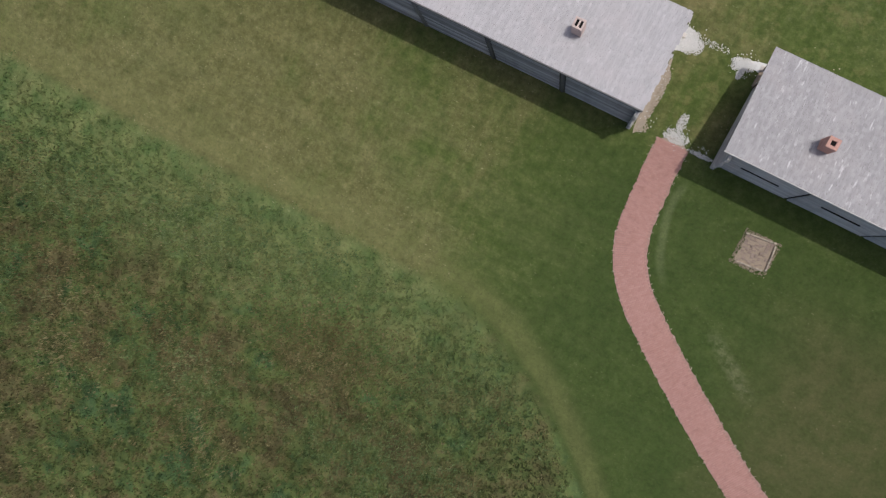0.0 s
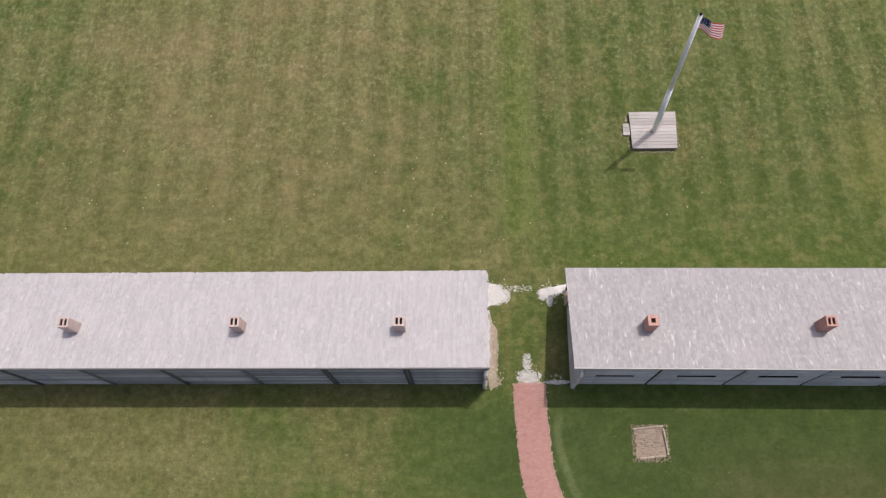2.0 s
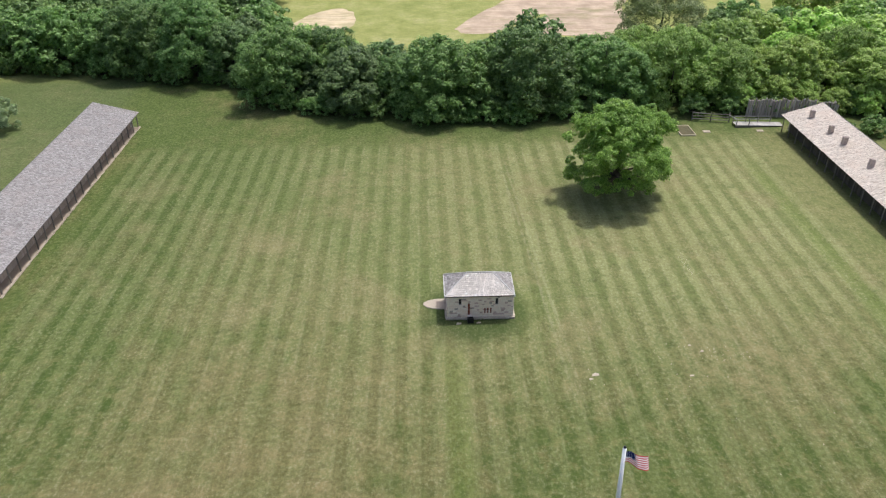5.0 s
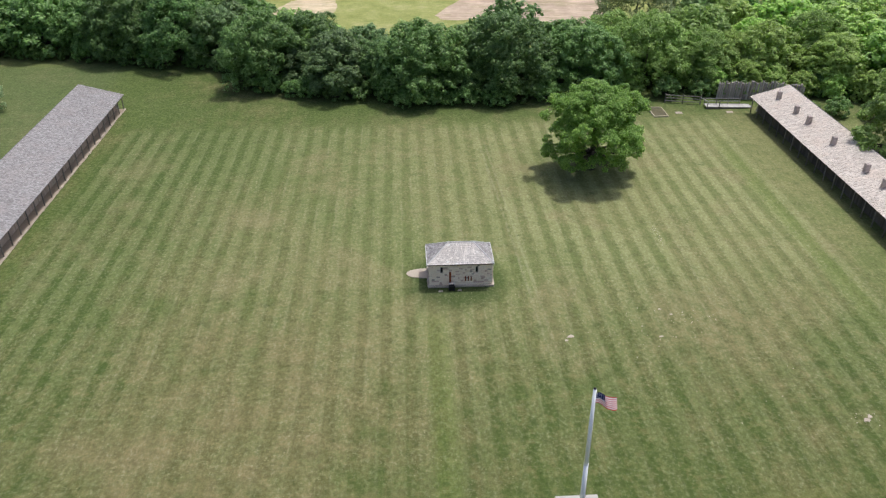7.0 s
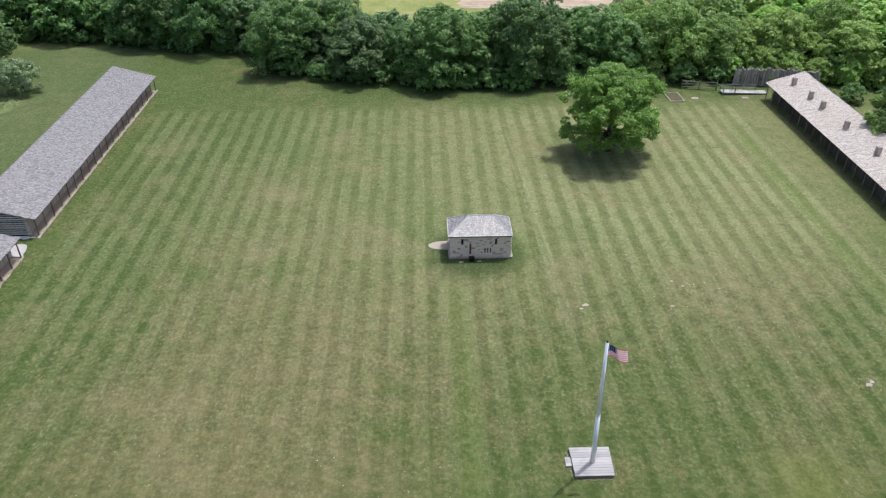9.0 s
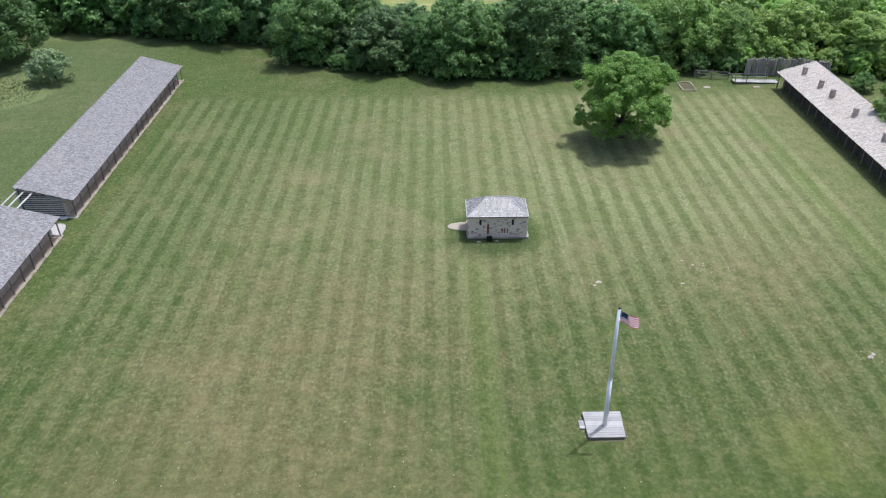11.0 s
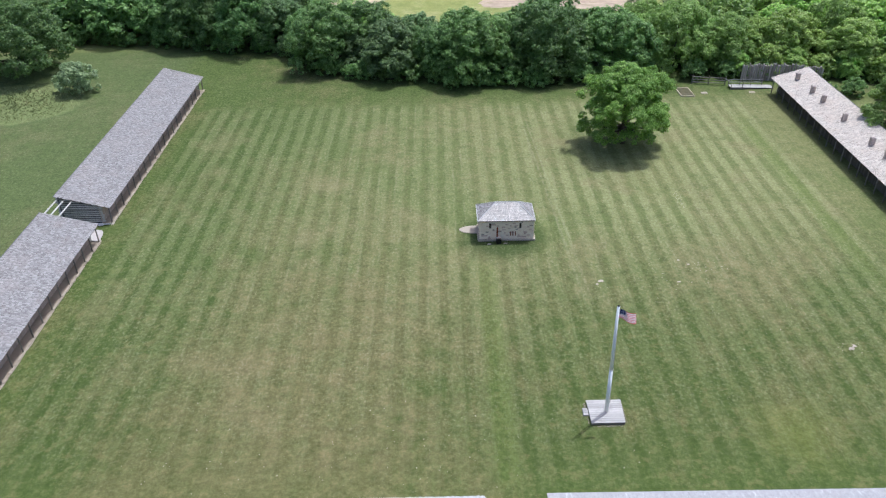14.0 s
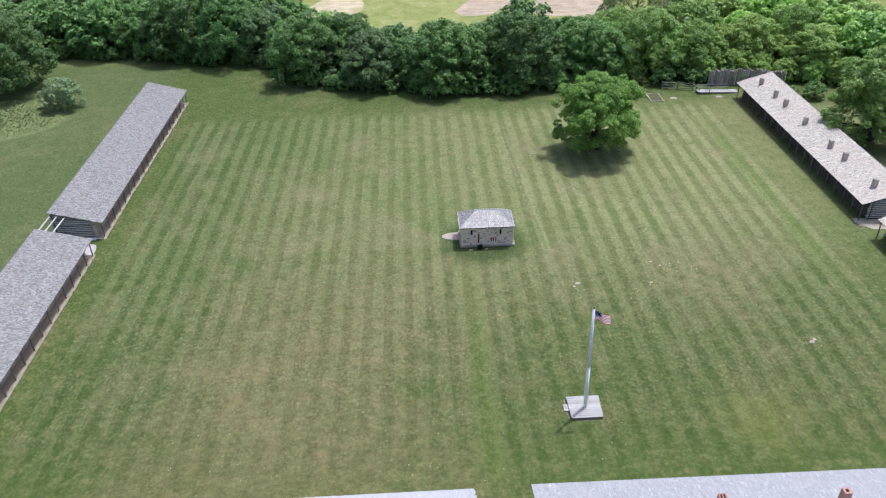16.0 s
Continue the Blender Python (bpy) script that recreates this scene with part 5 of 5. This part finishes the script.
def palisade():
    root = thing("palisade", "tall grey palisade of pointed split stakes behind a log range", "fence")
    rng = random.Random(7)
    x = 43.6
    while x < 55.8:
        w = rng.uniform(0.24, 0.42)
        bm = bmesh.new()
        h = 2.8 - max(0.0, x - 52.0) * 0.14 + rng.uniform(-0.25, 0.2)
        y = 45.0 - (x - 43.3) * 0.10
        tube(bm, (x + w / 2, y, 0), (x + w / 2 + rng.uniform(-0.08, 0.08), y + rng.uniform(-0.05, 0.05), h - 0.25), w / 2, w / 2 * 0.92, 7)
        tube(bm, (x + w / 2, y, h - 0.25), (x + w / 2, y, h - 0.1), w / 2 * 0.92, 0.05, 7)
        part("stake", bm, STAKE, root)
        x += w + rng.uniform(0.0, 0.05)


palisade()

# ---- trees ----


def crown_mesh(name, seed, R, H, low, boughs, n, leaf, mat, droop=0.25, up=0.7, spread=1.0, gap=0.0, ragged=0.3):
    """Leaves on the shells of many small clumps, which sit on the outer sides of the boughs of one uneven dome."""
    rng = np.random.default_rng(seed)
    p1, p2 = rng.uniform(0, math.tau, 2)
    c, r = [], []
    for i in range(boughs):
        f = (i + 0.5) / boughs
        a = i * 2.39996 + rng.uniform(-0.35, 0.35)
        w = R * math.sqrt(max(0.0, 1 - (max(0.0, f - droop) / (1.02 - droop)) ** 2)) * (1 if f > droop else 0.84 + 0.16 * f / droop)
        w *= (1 + 0.13 * math.sin(2 * a + p1) + 0.09 * math.sin(3 * a + p2)) * rng.uniform(0.90 - 0.2 * ragged, 1.04 + 0.1 * ragged)
        size = R * rng.uniform(0.17 - 0.05 * ragged, 0.31) * spread
        reach = max(0.0, w - size * 0.7)
        c.append([reach * math.cos(a), reach * math.sin(a), low + size * 0.55 + f * (H - low - size * 1.35) + rng.uniform(-0.03, 0.03) * H])
        r.append(size)
    for i in range(8):
        c.append([rng.uniform(-0.4, 0.4) * R, rng.uniform(-0.4, 0.4) * R, low + (H - low) * rng.uniform(0.3, 0.66)])
        r.append(R * rng.uniform(0.26, 0.36))
    c, r = np.array(c), np.array(r)
    # clumps on each bough, most of them on its upper and outer side
    per = 15
    own_to = np.repeat(np.arange(len(r)), per)
    d = rng.normal(size=(len(own_to), 3))
    out = c * np.array([1, 1, 0])
    out /= np.linalg.norm(out, axis=1)[:, None] + 1e-6
    d += out[own_to] * 0.55 + np.array([0, 0, 0.55])
    d /= np.linalg.norm(d, axis=1)[:, None]
    k = c[own_to] + d * (r[own_to] * rng.uniform(0.68, 0.98, len(own_to)))[:, None] * np.array([1, 1, 0.82])
    kr = r[own_to] * rng.uniform(0.22, 0.44, len(own_to))
    pick = rng.choice(len(kr), size=n * 2, p=kr ** 2 / (kr ** 2).sum())
    e = rng.normal(size=(n * 2, 3)) + np.array([0, 0, 0.35])
    e /= np.linalg.norm(e, axis=1)[:, None]
    shell = 0.55 + 0.55 * rng.random(n * 2) ** 0.6
    shell *= np.where(rng.random(n * 2) < 0.12, 1 + 0.5 * rng.random(n * 2), 1.0)
    q = k[pick] + e * (kr[pick] * shell)[:, None] * np.array([1, 1, 0.72])
    deep = np.zeros(n * 2, bool)
    for ci, ri in zip(c, r):
        deep |= (((q - ci) / np.array([1, 1, 0.82])) ** 2).sum(1) < (0.62 * ri) ** 2
    keep = (~deep | (rng.random(n * 2) < 0.12)) & (q[:, 2] > max(0.08, low * 0.8))
    if gap:
        thin = np.sin(q[:, 0] * 1.9 + seed) * np.sin(q[:, 1] * 1.7) * np.sin(q[:, 2] * 2.3 + 1)
        keep &= (thin < 0.3) | (rng.random(n * 2) > gap)
    q, e, side = q[keep][:n], e[keep][:n], d[pick][keep][:n]
    m = len(q)
    nor = e * 0.55 + side * 0.35 + rng.normal(size=(m, 3)) * 0.42 + np.array([0, 0, up])
    nor /= np.linalg.norm(nor, axis=1)[:, None]
    t = np.cross(nor, rng.normal(size=(m, 3)))
    t /= np.linalg.norm(t, axis=1)[:, None]
    b = np.cross(nor, t)
    s = leaf * rng.uniform(0.6, 1.35, m)[:, None]
    sag = nor * s * 0.22
    v = np.stack([q - t * s, q + b * s * 0.55 + sag, q + t * s - sag * 0.6, q - b * s * 0.55 + sag], 1).reshape(-1, 3)
    i = 4 * np.arange(m)[:, None]
    f = np.concatenate([i + np.array([[0, 3, 1]]), i + np.array([[3, 2, 1]])])
    me = bpy.data.meshes.new(name)
    me.from_pydata(v.tolist(), [], f.tolist())
    me.materials.append(mat)
    return me, c, r


def tree(name, label, category, at, seed, R, H, low, boughs, n, leaf, mat, trunk=0.2, group="", turn=None, **shape):
    root = thing(name, label, category, group, turned(at[0], at[1], random.Random(seed).uniform(0, 360) if turn is None else turn))
    me, c, r = crown_mesh("crown", seed, R, H, low, boughs, n, leaf, mat, **shape)
    rng = random.Random(seed)
    bm = bmesh.new()
    fork = max(0.5, low * 0.7 + 0.15 * H)
    tube(bm, (0, 0, 0), (rng.uniform(-0.2, 0.2), rng.uniform(-0.2, 0.2), fork), trunk * 1.35, trunk, 9, 0.03, 4, rng)
    tube(bm, (0, 0, fork - 0.1), (0.1, 0, H * 0.8), trunk * 0.9, trunk * 0.2, 7, 0.12, 5, rng)
    for p in c[:12]:
        tube(bm, (0, 0, fork * rng.uniform(0.8, 1.0)), tuple(p), trunk * 0.5, trunk * 0.12, 6, 0.1, 3, rng)
    part("trunk", bm, BARK, root, smooth=True)
    cr = new("crown", me)
    cr.parent = root
    return root


tree("oak_tree", "broad bright green leafy tree standing alone on the lawn", "tree", (20.3, 23.3), 19, 6.2, 10.8, 1.2, 84, 84000, 0.12, LEAF_OAK, 0.34, spread=0.84, droop=0.3, ragged=1.0)
tree("oak_tree", "large leafy green tree behind a log range", "tree", (58.7, 22.6), 12, 6.6, 13.2, 0.4, 72, 52000, 0.165, LEAF_LIGHT, 0.38, spread=0.9, ragged=0.8)
tree("shrub", "rounded greyish green shrub in long grass", "shrub", (-60.3, 45.2), 13, 3.2, 5.0, 0.2, 30, 12000, 0.13, LEAF_SILVER, 0.12, gap=0.3)
tree("oak_tree", "dark leafy tree at the edge of rough grass", "tree", (-73.2, 54.5), 14, 8.0, 13.2, 0.8, 54, 34000, 0.2, LEAF_DARK, 0.34)
tree("willow_tree", "airy greyish green tree beyond the hedge of trees", "tree", (40.2, 77.0), 15, 8.4, 12.5, 1.0, 46, 26000, 0.18, LEAF_WILLOW, 0.25, gap=0.5)
tree("oak_tree", "light green tree standing in far pasture", "tree", (72.0, 92.0), 16, 7.5, 12.5, 1.0, 44, 22000, 0.22, LEAF_GOLD, 0.3)
tree("oak_tree", "light green tree standing in far pasture", "tree", (86.0, 95.0), 17, 7.5, 13.0, 1.0, 44, 22000, 0.22, LEAF_GOLD, 0.3)

WOODS = "trees of the wood behind the parade ground"
KINDS = (
    (6.4, 11.2, LEAF_DARK, "dark green leafy tree in a dense wood edge"),
    (6.2, 11.0, LEAF_MID, "green leafy tree in a dense wood edge"),
    (5.6, 10.0, LEAF_DUSK, "dull greyish green tree in a dense wood edge"),
    (6.8, 11.2, LEAF_LIGHT, "yellowish green leafy tree in a dense wood edge"),
    (5.6, 10.4, LEAF_MID, "green bushy tree in a dense wood edge"),
    (2.9, 4.2, LEAF_MID, "low green shrub under the wood edge"),
    (5.8, 10.2, LEAF_GOLD, "sunlit yellowish green leafy tree in a dense wood edge"))
KEEP = {}


def wood_tree(k, x, y, s, turn):
    R, H, mat, lab = KINDS[k]
    # those deep in the wood or far to a side carry fewer, larger sprays
    far = k != 5 and (y > edge_y(x) + 8 or abs(x - 2) > 62)
    key = (k, far)
    m = pose(x, y, 0, 0, 0, turn) @ Matrix.Diagonal((s, s, s * (0.92 + 0.14 * ((turn * 7) % 1.0)), 1))
    if key in KEEP:
        return copy_thing(KEEP[key], m)
    if k == 5:
        ob = tree("shrub", lab, "shrub", (x, y), 40 + k, R, H, 0.05, 24, 3200, 0.21, mat, 0.08, WOODS)
    else:
        ob = tree("tree", lab, "tree", (x, y), 40 + k, R, H, 0.1, 38 if far else 52, 5200 if far else 26000, 0.40 if far else 0.19, mat, 0.2, WOODS, droop=0.2)
    ob.matrix_basis = m
    KEEP[key] = ob
    return ob


def edge_y(x):
    """How far off the wood begins."""
    ks = [(-110, 74), (-75, 72), (-60, 70), (-42, 65.5), (-33, 64), (-29, 63), (-27.5, 57), (-20, 51.5), (-9, 48.8), (3, 46.0), (12, 46.2), (20, 47.5), (30, 49.5), (42, 50.0), (50, 50.5), (60, 47.5), (75, 43), (90, 38), (120, 30)]
    for (a, ya), (b, yb) in zip(ks, ks[1:]):
        if a <= x <= b:
            return ya + (yb - ya) * (x - a) / (b - a)
    return 60


def plant_wood():
    rng = random.Random(21)
    # the great trees of the front row: kind, place along the edge, size
    for k, x, s in ((4, -108, 1.0), (1, -98, 1.0), (0, -88, 1.05), (4, -79, 1.0), (1, -70, 0.95), (1, -61.5, 0.95), (4, -54, 1.0), (0, -46.5, 1.0), (0, -38, 1.0), (2, -31.5, 0.95),
                    (1, -21.5, 1.0), (2, -11.5, 1.02), (1, 1.3, 1.06), (0, 13.6, 1.02), (1, 24.0, 0.96), (3, 34.5, 0.92), (3, 43.5, 0.84),
                    (6, 53, 0.9), (6, 62, 0.95), (3, 71, 1.0), (6, 80, 1.0), (6, 90, 1.0), (3, 100, 1.0), (6, 110, 1.0)):
        wood_tree(k, x + rng.uniform(-0.4, 0.4), edge_y(x) + 1.7 * s + rng.uniform(-0.3, 0.5), s, rng.uniform(0, 360))
    # younger ones that close the gaps between them
    for k, x, dy in ((1, -26.5, 4.5), (2, -16.5, 3.2), (0, -5.2, 3.4), (4, 7.6, 3.0), (2, 19.0, 3.4), (3, 29.3, 3.0), (3, 39.2, 3.0), (6, 48.2, 2.6), (0, -42.2, 3.5), (1, -50.3, 3.5), (4, -66, 3.5)):
        wood_tree(k, x, edge_y(x) + dy, rng.uniform(0.68, 0.8), rng.uniform(0, 360))
    # second and third rows
    for row, gap in ((1, 7.6), (2, 8.2)):
        x = -110 + row * 3.2
        while x < 112:
            inside = -27 < x < 47
            if not (inside and row == 2):
                wood_tree(rng.choice((0, 1, 1, 2, 4, 4) if x < 26 else (6, 6, 3)), x + rng.uniform(-1, 1), edge_y(x) + 1.4 + row * 6.8 + rng.uniform(-1, 1), rng.uniform(0.86, 1.02) * (0.96 if inside else 1.0), rng.uniform(0, 360))
            x += gap
    # the deep wood on one side
    for j in range(6):
        for i in range(9):
            x = -104 + i * 9.0 + (j % 2) * 4.4 + rng.uniform(-1.6, 1.6)
            y = edge_y(x) + 22 + j * 9.0 + rng.uniform(-1.6, 1.6)
            if x < -32 - 0.04 * (y - 70):
                wood_tree(rng.choice((0, 1, 0, 4, 2)), x, y, rng.uniform(0.95, 1.15), rng.uniform(0, 360))
    # thickets beyond the other end
    for j in range(2):
        for i in range(6):
            x = 58 + i * 9.0 + (j % 2) * 3 + rng.uniform(-1.5, 1.5)
            y = edge_y(x) + 20 + j * 7.5 + rng.uniform(-1.5, 1.5)
            if y < 76 + (x - 66) * 0.5:
                wood_tree(rng.choice((1, 3, 6, 6)), x, y, rng.uniform(0.75, 0.95), rng.uniform(0, 360))
    for x, y, s in ((49.5, 75.0, 0.66), (53.5, 77.0, 0.8), (57.0, 74.5, 0.62), (83.0, 84.0, 0.6)):
        wood_tree(1, x, y, s, rng.uniform(0, 360))
    wood_tree(3, -17.5, 59.5, 1.0, 40)
    # shrubs along the foot of the wood
    for i in range(44):
        x = -80 + i * 3.4 + rng.uniform(-1.2, 1.2)
        if 31 < x < 56:
            continue
        wood_tree(5, x, edge_y(x) - 1.7 + rng.uniform(-0.6, 0.8), rng.uniform(0.55, 1.0), rng.uniform(0, 360))
    # lower sunlit growth before the eastern end
    for i in range(12):
        x = 43.5 + i * 4.2 + rng.uniform(-0.8, 0.8)
        wood_tree(6, x, max(edge_y(x) - 3.0, 47.6 if x < 54 else 30) + rng.uniform(-0.3, 0.5), rng.uniform(0.4, 0.54), rng.uniform(0, 360))
    for x, y, s in ((54.3, 38.5, 0.55), (58.0, 38.0, 0.8), (62.0, 36.5, 0.7), (36.5, 46.2, 0.9), (41.8, 46.8, 0.8), (44.6, 46.4, 0.75), (47.6, 46.2, 0.85), (52.0, 44.6, 0.6)):
        wood_tree(5, x, y, s, rng.uniform(0, 360))


plant_wood()

# ---- rough grass ----


def tufts(name, label, n, spot, tall, mat, seed, blades=4, width=0.035, lean_by=0.95):
    """Uncounted leaning blades in tufts; spot gives places by chance."""
    rng = np.random.default_rng(seed)
    p = spot(rng, n)
    n = len(p)
    vary = (0.6 + 0.8 * rng.random(n)) * p[:, 2]
    k = n * blades
    foot = np.repeat(p[:, :2], blades, 0) + rng.normal(0, 0.07, (k, 2))
    h = np.repeat(vary, blades) * rng.uniform(tall * 0.5, tall, k)
    ang = rng.uniform(0, math.tau, k)
    lean = h * rng.uniform(0.15, lean_by, k)
    dx, dy = np.cos(ang), np.sin(ang)
    w = width * rng.uniform(0.6, 1.5, k)
    a = np.stack([foot[:, 0] - dy * w, foot[:, 1] + dx * w, np.zeros(k)], 1)
    b = np.stack([foot[:, 0] + dy * w, foot[:, 1] - dx * w, np.zeros(k)], 1)
    c = np.stack([foot[:, 0] + dx * lean * 0.5 + dy * w * 0.8, foot[:, 1] + dy * lean * 0.5 - dx * w * 0.8, h * 0.75], 1)
    d = np.stack([foot[:, 0] + dx * lean, foot[:, 1] + dy * lean, h], 1)
    v = np.stack([a, b, c, d], 1).reshape(-1, 3)
    i = 4 * np.arange(k)[:, None]
    ob = raw(name, v, i + np.array([[0, 1, 2, 3]]), mat)
    return tagged(ob, label, "grass", kind="stuff")


def meadow_edge(x):
    return -52.3 - 0.036 * np.maximum(0, x + 8) ** 2


def south_meadow(rng, n):
    x = rng.uniform(-48, 16, n)
    deep = rng.random(n) * 26
    y = meadow_edge(x) - deep + rng.normal(0, 0.3, n)
    keep = rng.random(n) < np.clip(0.7 + deep / 3.0, 0, 1)
    tall = np.clip(0.45 + deep / 5.0, 0, 1)
    return np.stack([x, y, tall], 1)[keep]


def seeded(rng, n):
    c = np.array([(-10.2, -57.9), (-8.5, -58.6), (-9.3, -57.2), (-11.5, -58.6), (-18.5, -62.0), (-24, -65.5), (-26.6, -62), (-15, -66)])
    j = rng.integers(0, len(c), n)
    p = c[j] + rng.normal(0, 1, (n, 2)) * np.array([1.9, 1.2])
    wide = rng.random(n) < 0.6
    p[wide] = np.stack([rng.uniform(-40, 14, wide.sum()), -55.5 - 20 * rng.random(wide.sum())], 1)
    return np.column_stack([p, np.ones(n)])[p[:, 1] < meadow_edge(p[:, 0]) - 0.5]


def west_meadow(rng, n):
    a, r = rng.uniform(0, math.tau, n), np.sqrt(rng.random(n))
    return np.stack([-69 + 10.5 * r * np.cos(a), 41.0 + 8.0 * r * np.sin(a), np.clip(1.3 - r, 0.3, 1)], 1)


def weedy(rng, n):
    c = np.array([(-17.5, -63.5), (-6.5, -62.5), (-20, -55.5), (-28, -57), (-13, -55.0), (-3, -62), (-31, -64), (-2.5, -56.5)])
    j = rng.integers(0, len(c), n)
    p = c[j] + rng.normal(0, 1, (n, 2)) * np.array([2.6, 1.4])
    return np.column_stack([p, rng.uniform(0.5, 1.0, n)])[p[:, 1] < meadow_edge(p[:, 0]) - 0.3]


tufts("meadow_grass", "tall uncut meadow grass in mixed greens and browns", 44000, south_meadow, 0.19, MEADOW, 1, 5, 0.036, 0.75)
tufts("seeding_grass", "ochre seed heads standing in the meadow", 15000, seeded, 0.24, SEED, 2, 2, 0.030, 0.3)
tufts("meadow_weeds", "clumps of blue-green weeds in the meadow", 7000, weedy, 0.17, CLOVER, 4, 6, 0.032, 0.8)
tufts("meadow_grass", "patch of tall rough grass beside a shrub", 2600, west_meadow, 0.2, PALE_BLADES, 3, 4, 0.05)

# ---- brick path ----


def brick_path():
    rng = random.Random(12)
    line = path_line()
    bed = bmesh.new()
    prev = None
    for p, w in along(line, 0.22):
        side = Vector((-w.y, w.x))
        l = bed.verts.new((*(p + side * (0.84 + rng.uniform(-0.03, 0.07))), 0.016))
        r = bed.verts.new((*(p - side * (0.84 + rng.uniform(-0.03, 0.07))), 0.016))
        if prev:
            bed.faces.new((prev[0], prev[1], r, l))
        prev = (l, r)
    bed.normal_update()
    for f in bed.faces:
        if f.normal.z < 0:
            f.normal_flip()
    path = tagged(new("brick_path", mesh_of("brick_path", bed, BED)), "curved rose-red brick path through mown grass", "path", kind="structure")
    kinds = []
    for k in range(4):
        bm = bmesh.new()
        box(bm, (-0.048, -0.094, 0), (0.048, 0.094, 0.036 + 0.002 * k), 0.005)
        kinds.append(mesh_of("brick", bm, PAVER))
    V, F, base = [], [], 0
    for row, (p, w) in enumerate(along(line, 0.104)):
        side = Vector((-w.y, w.x))
        for j in range(9):
            u = -0.775 + 0.196 * (j + (0.5 if row % 2 else 0.0))
            if u > 0.79:
                continue
            c = p + side * u + Vector((rng.uniform(-0.004, 0.004), rng.uniform(-0.004, 0.004)))
            ang = math.atan2(w.y, w.x) + rng.uniform(-0.02, 0.02)
            if 60 <= row < 94:
                piece("brick", kinds[rng.randrange(4)], path, Matrix.Translation((c.x, c.y, 0.0)) @ Matrix.Rotation(ang, 4, "Z"))
                continue
            ca, sa = math.cos(ang), math.sin(ang)
            z = 0.034 + rng.uniform(0, 0.008)
            for zz, e in ((z, 0.004), (0.012, 0.0)):
                for sx, sy in ((-1, -1), (1, -1), (1, 1), (-1, 1)):
                    lx, ly = sx * (0.048 - e), sy * (0.094 - e)
                    V.append((c.x + lx * ca - ly * sa, c.y + lx * sa + ly * ca, zz))
            F += [(base, base + 1, base + 2, base + 3)] + [(base + 4 + i, base + 4 + (i + 1) % 4, base + (i + 1) % 4, base + i) for i in range(4)]
            base += 8
    tagged(raw("brick_rows", np.array(V), np.array(F), PAVER, path), kind="stuff")


brick_path()
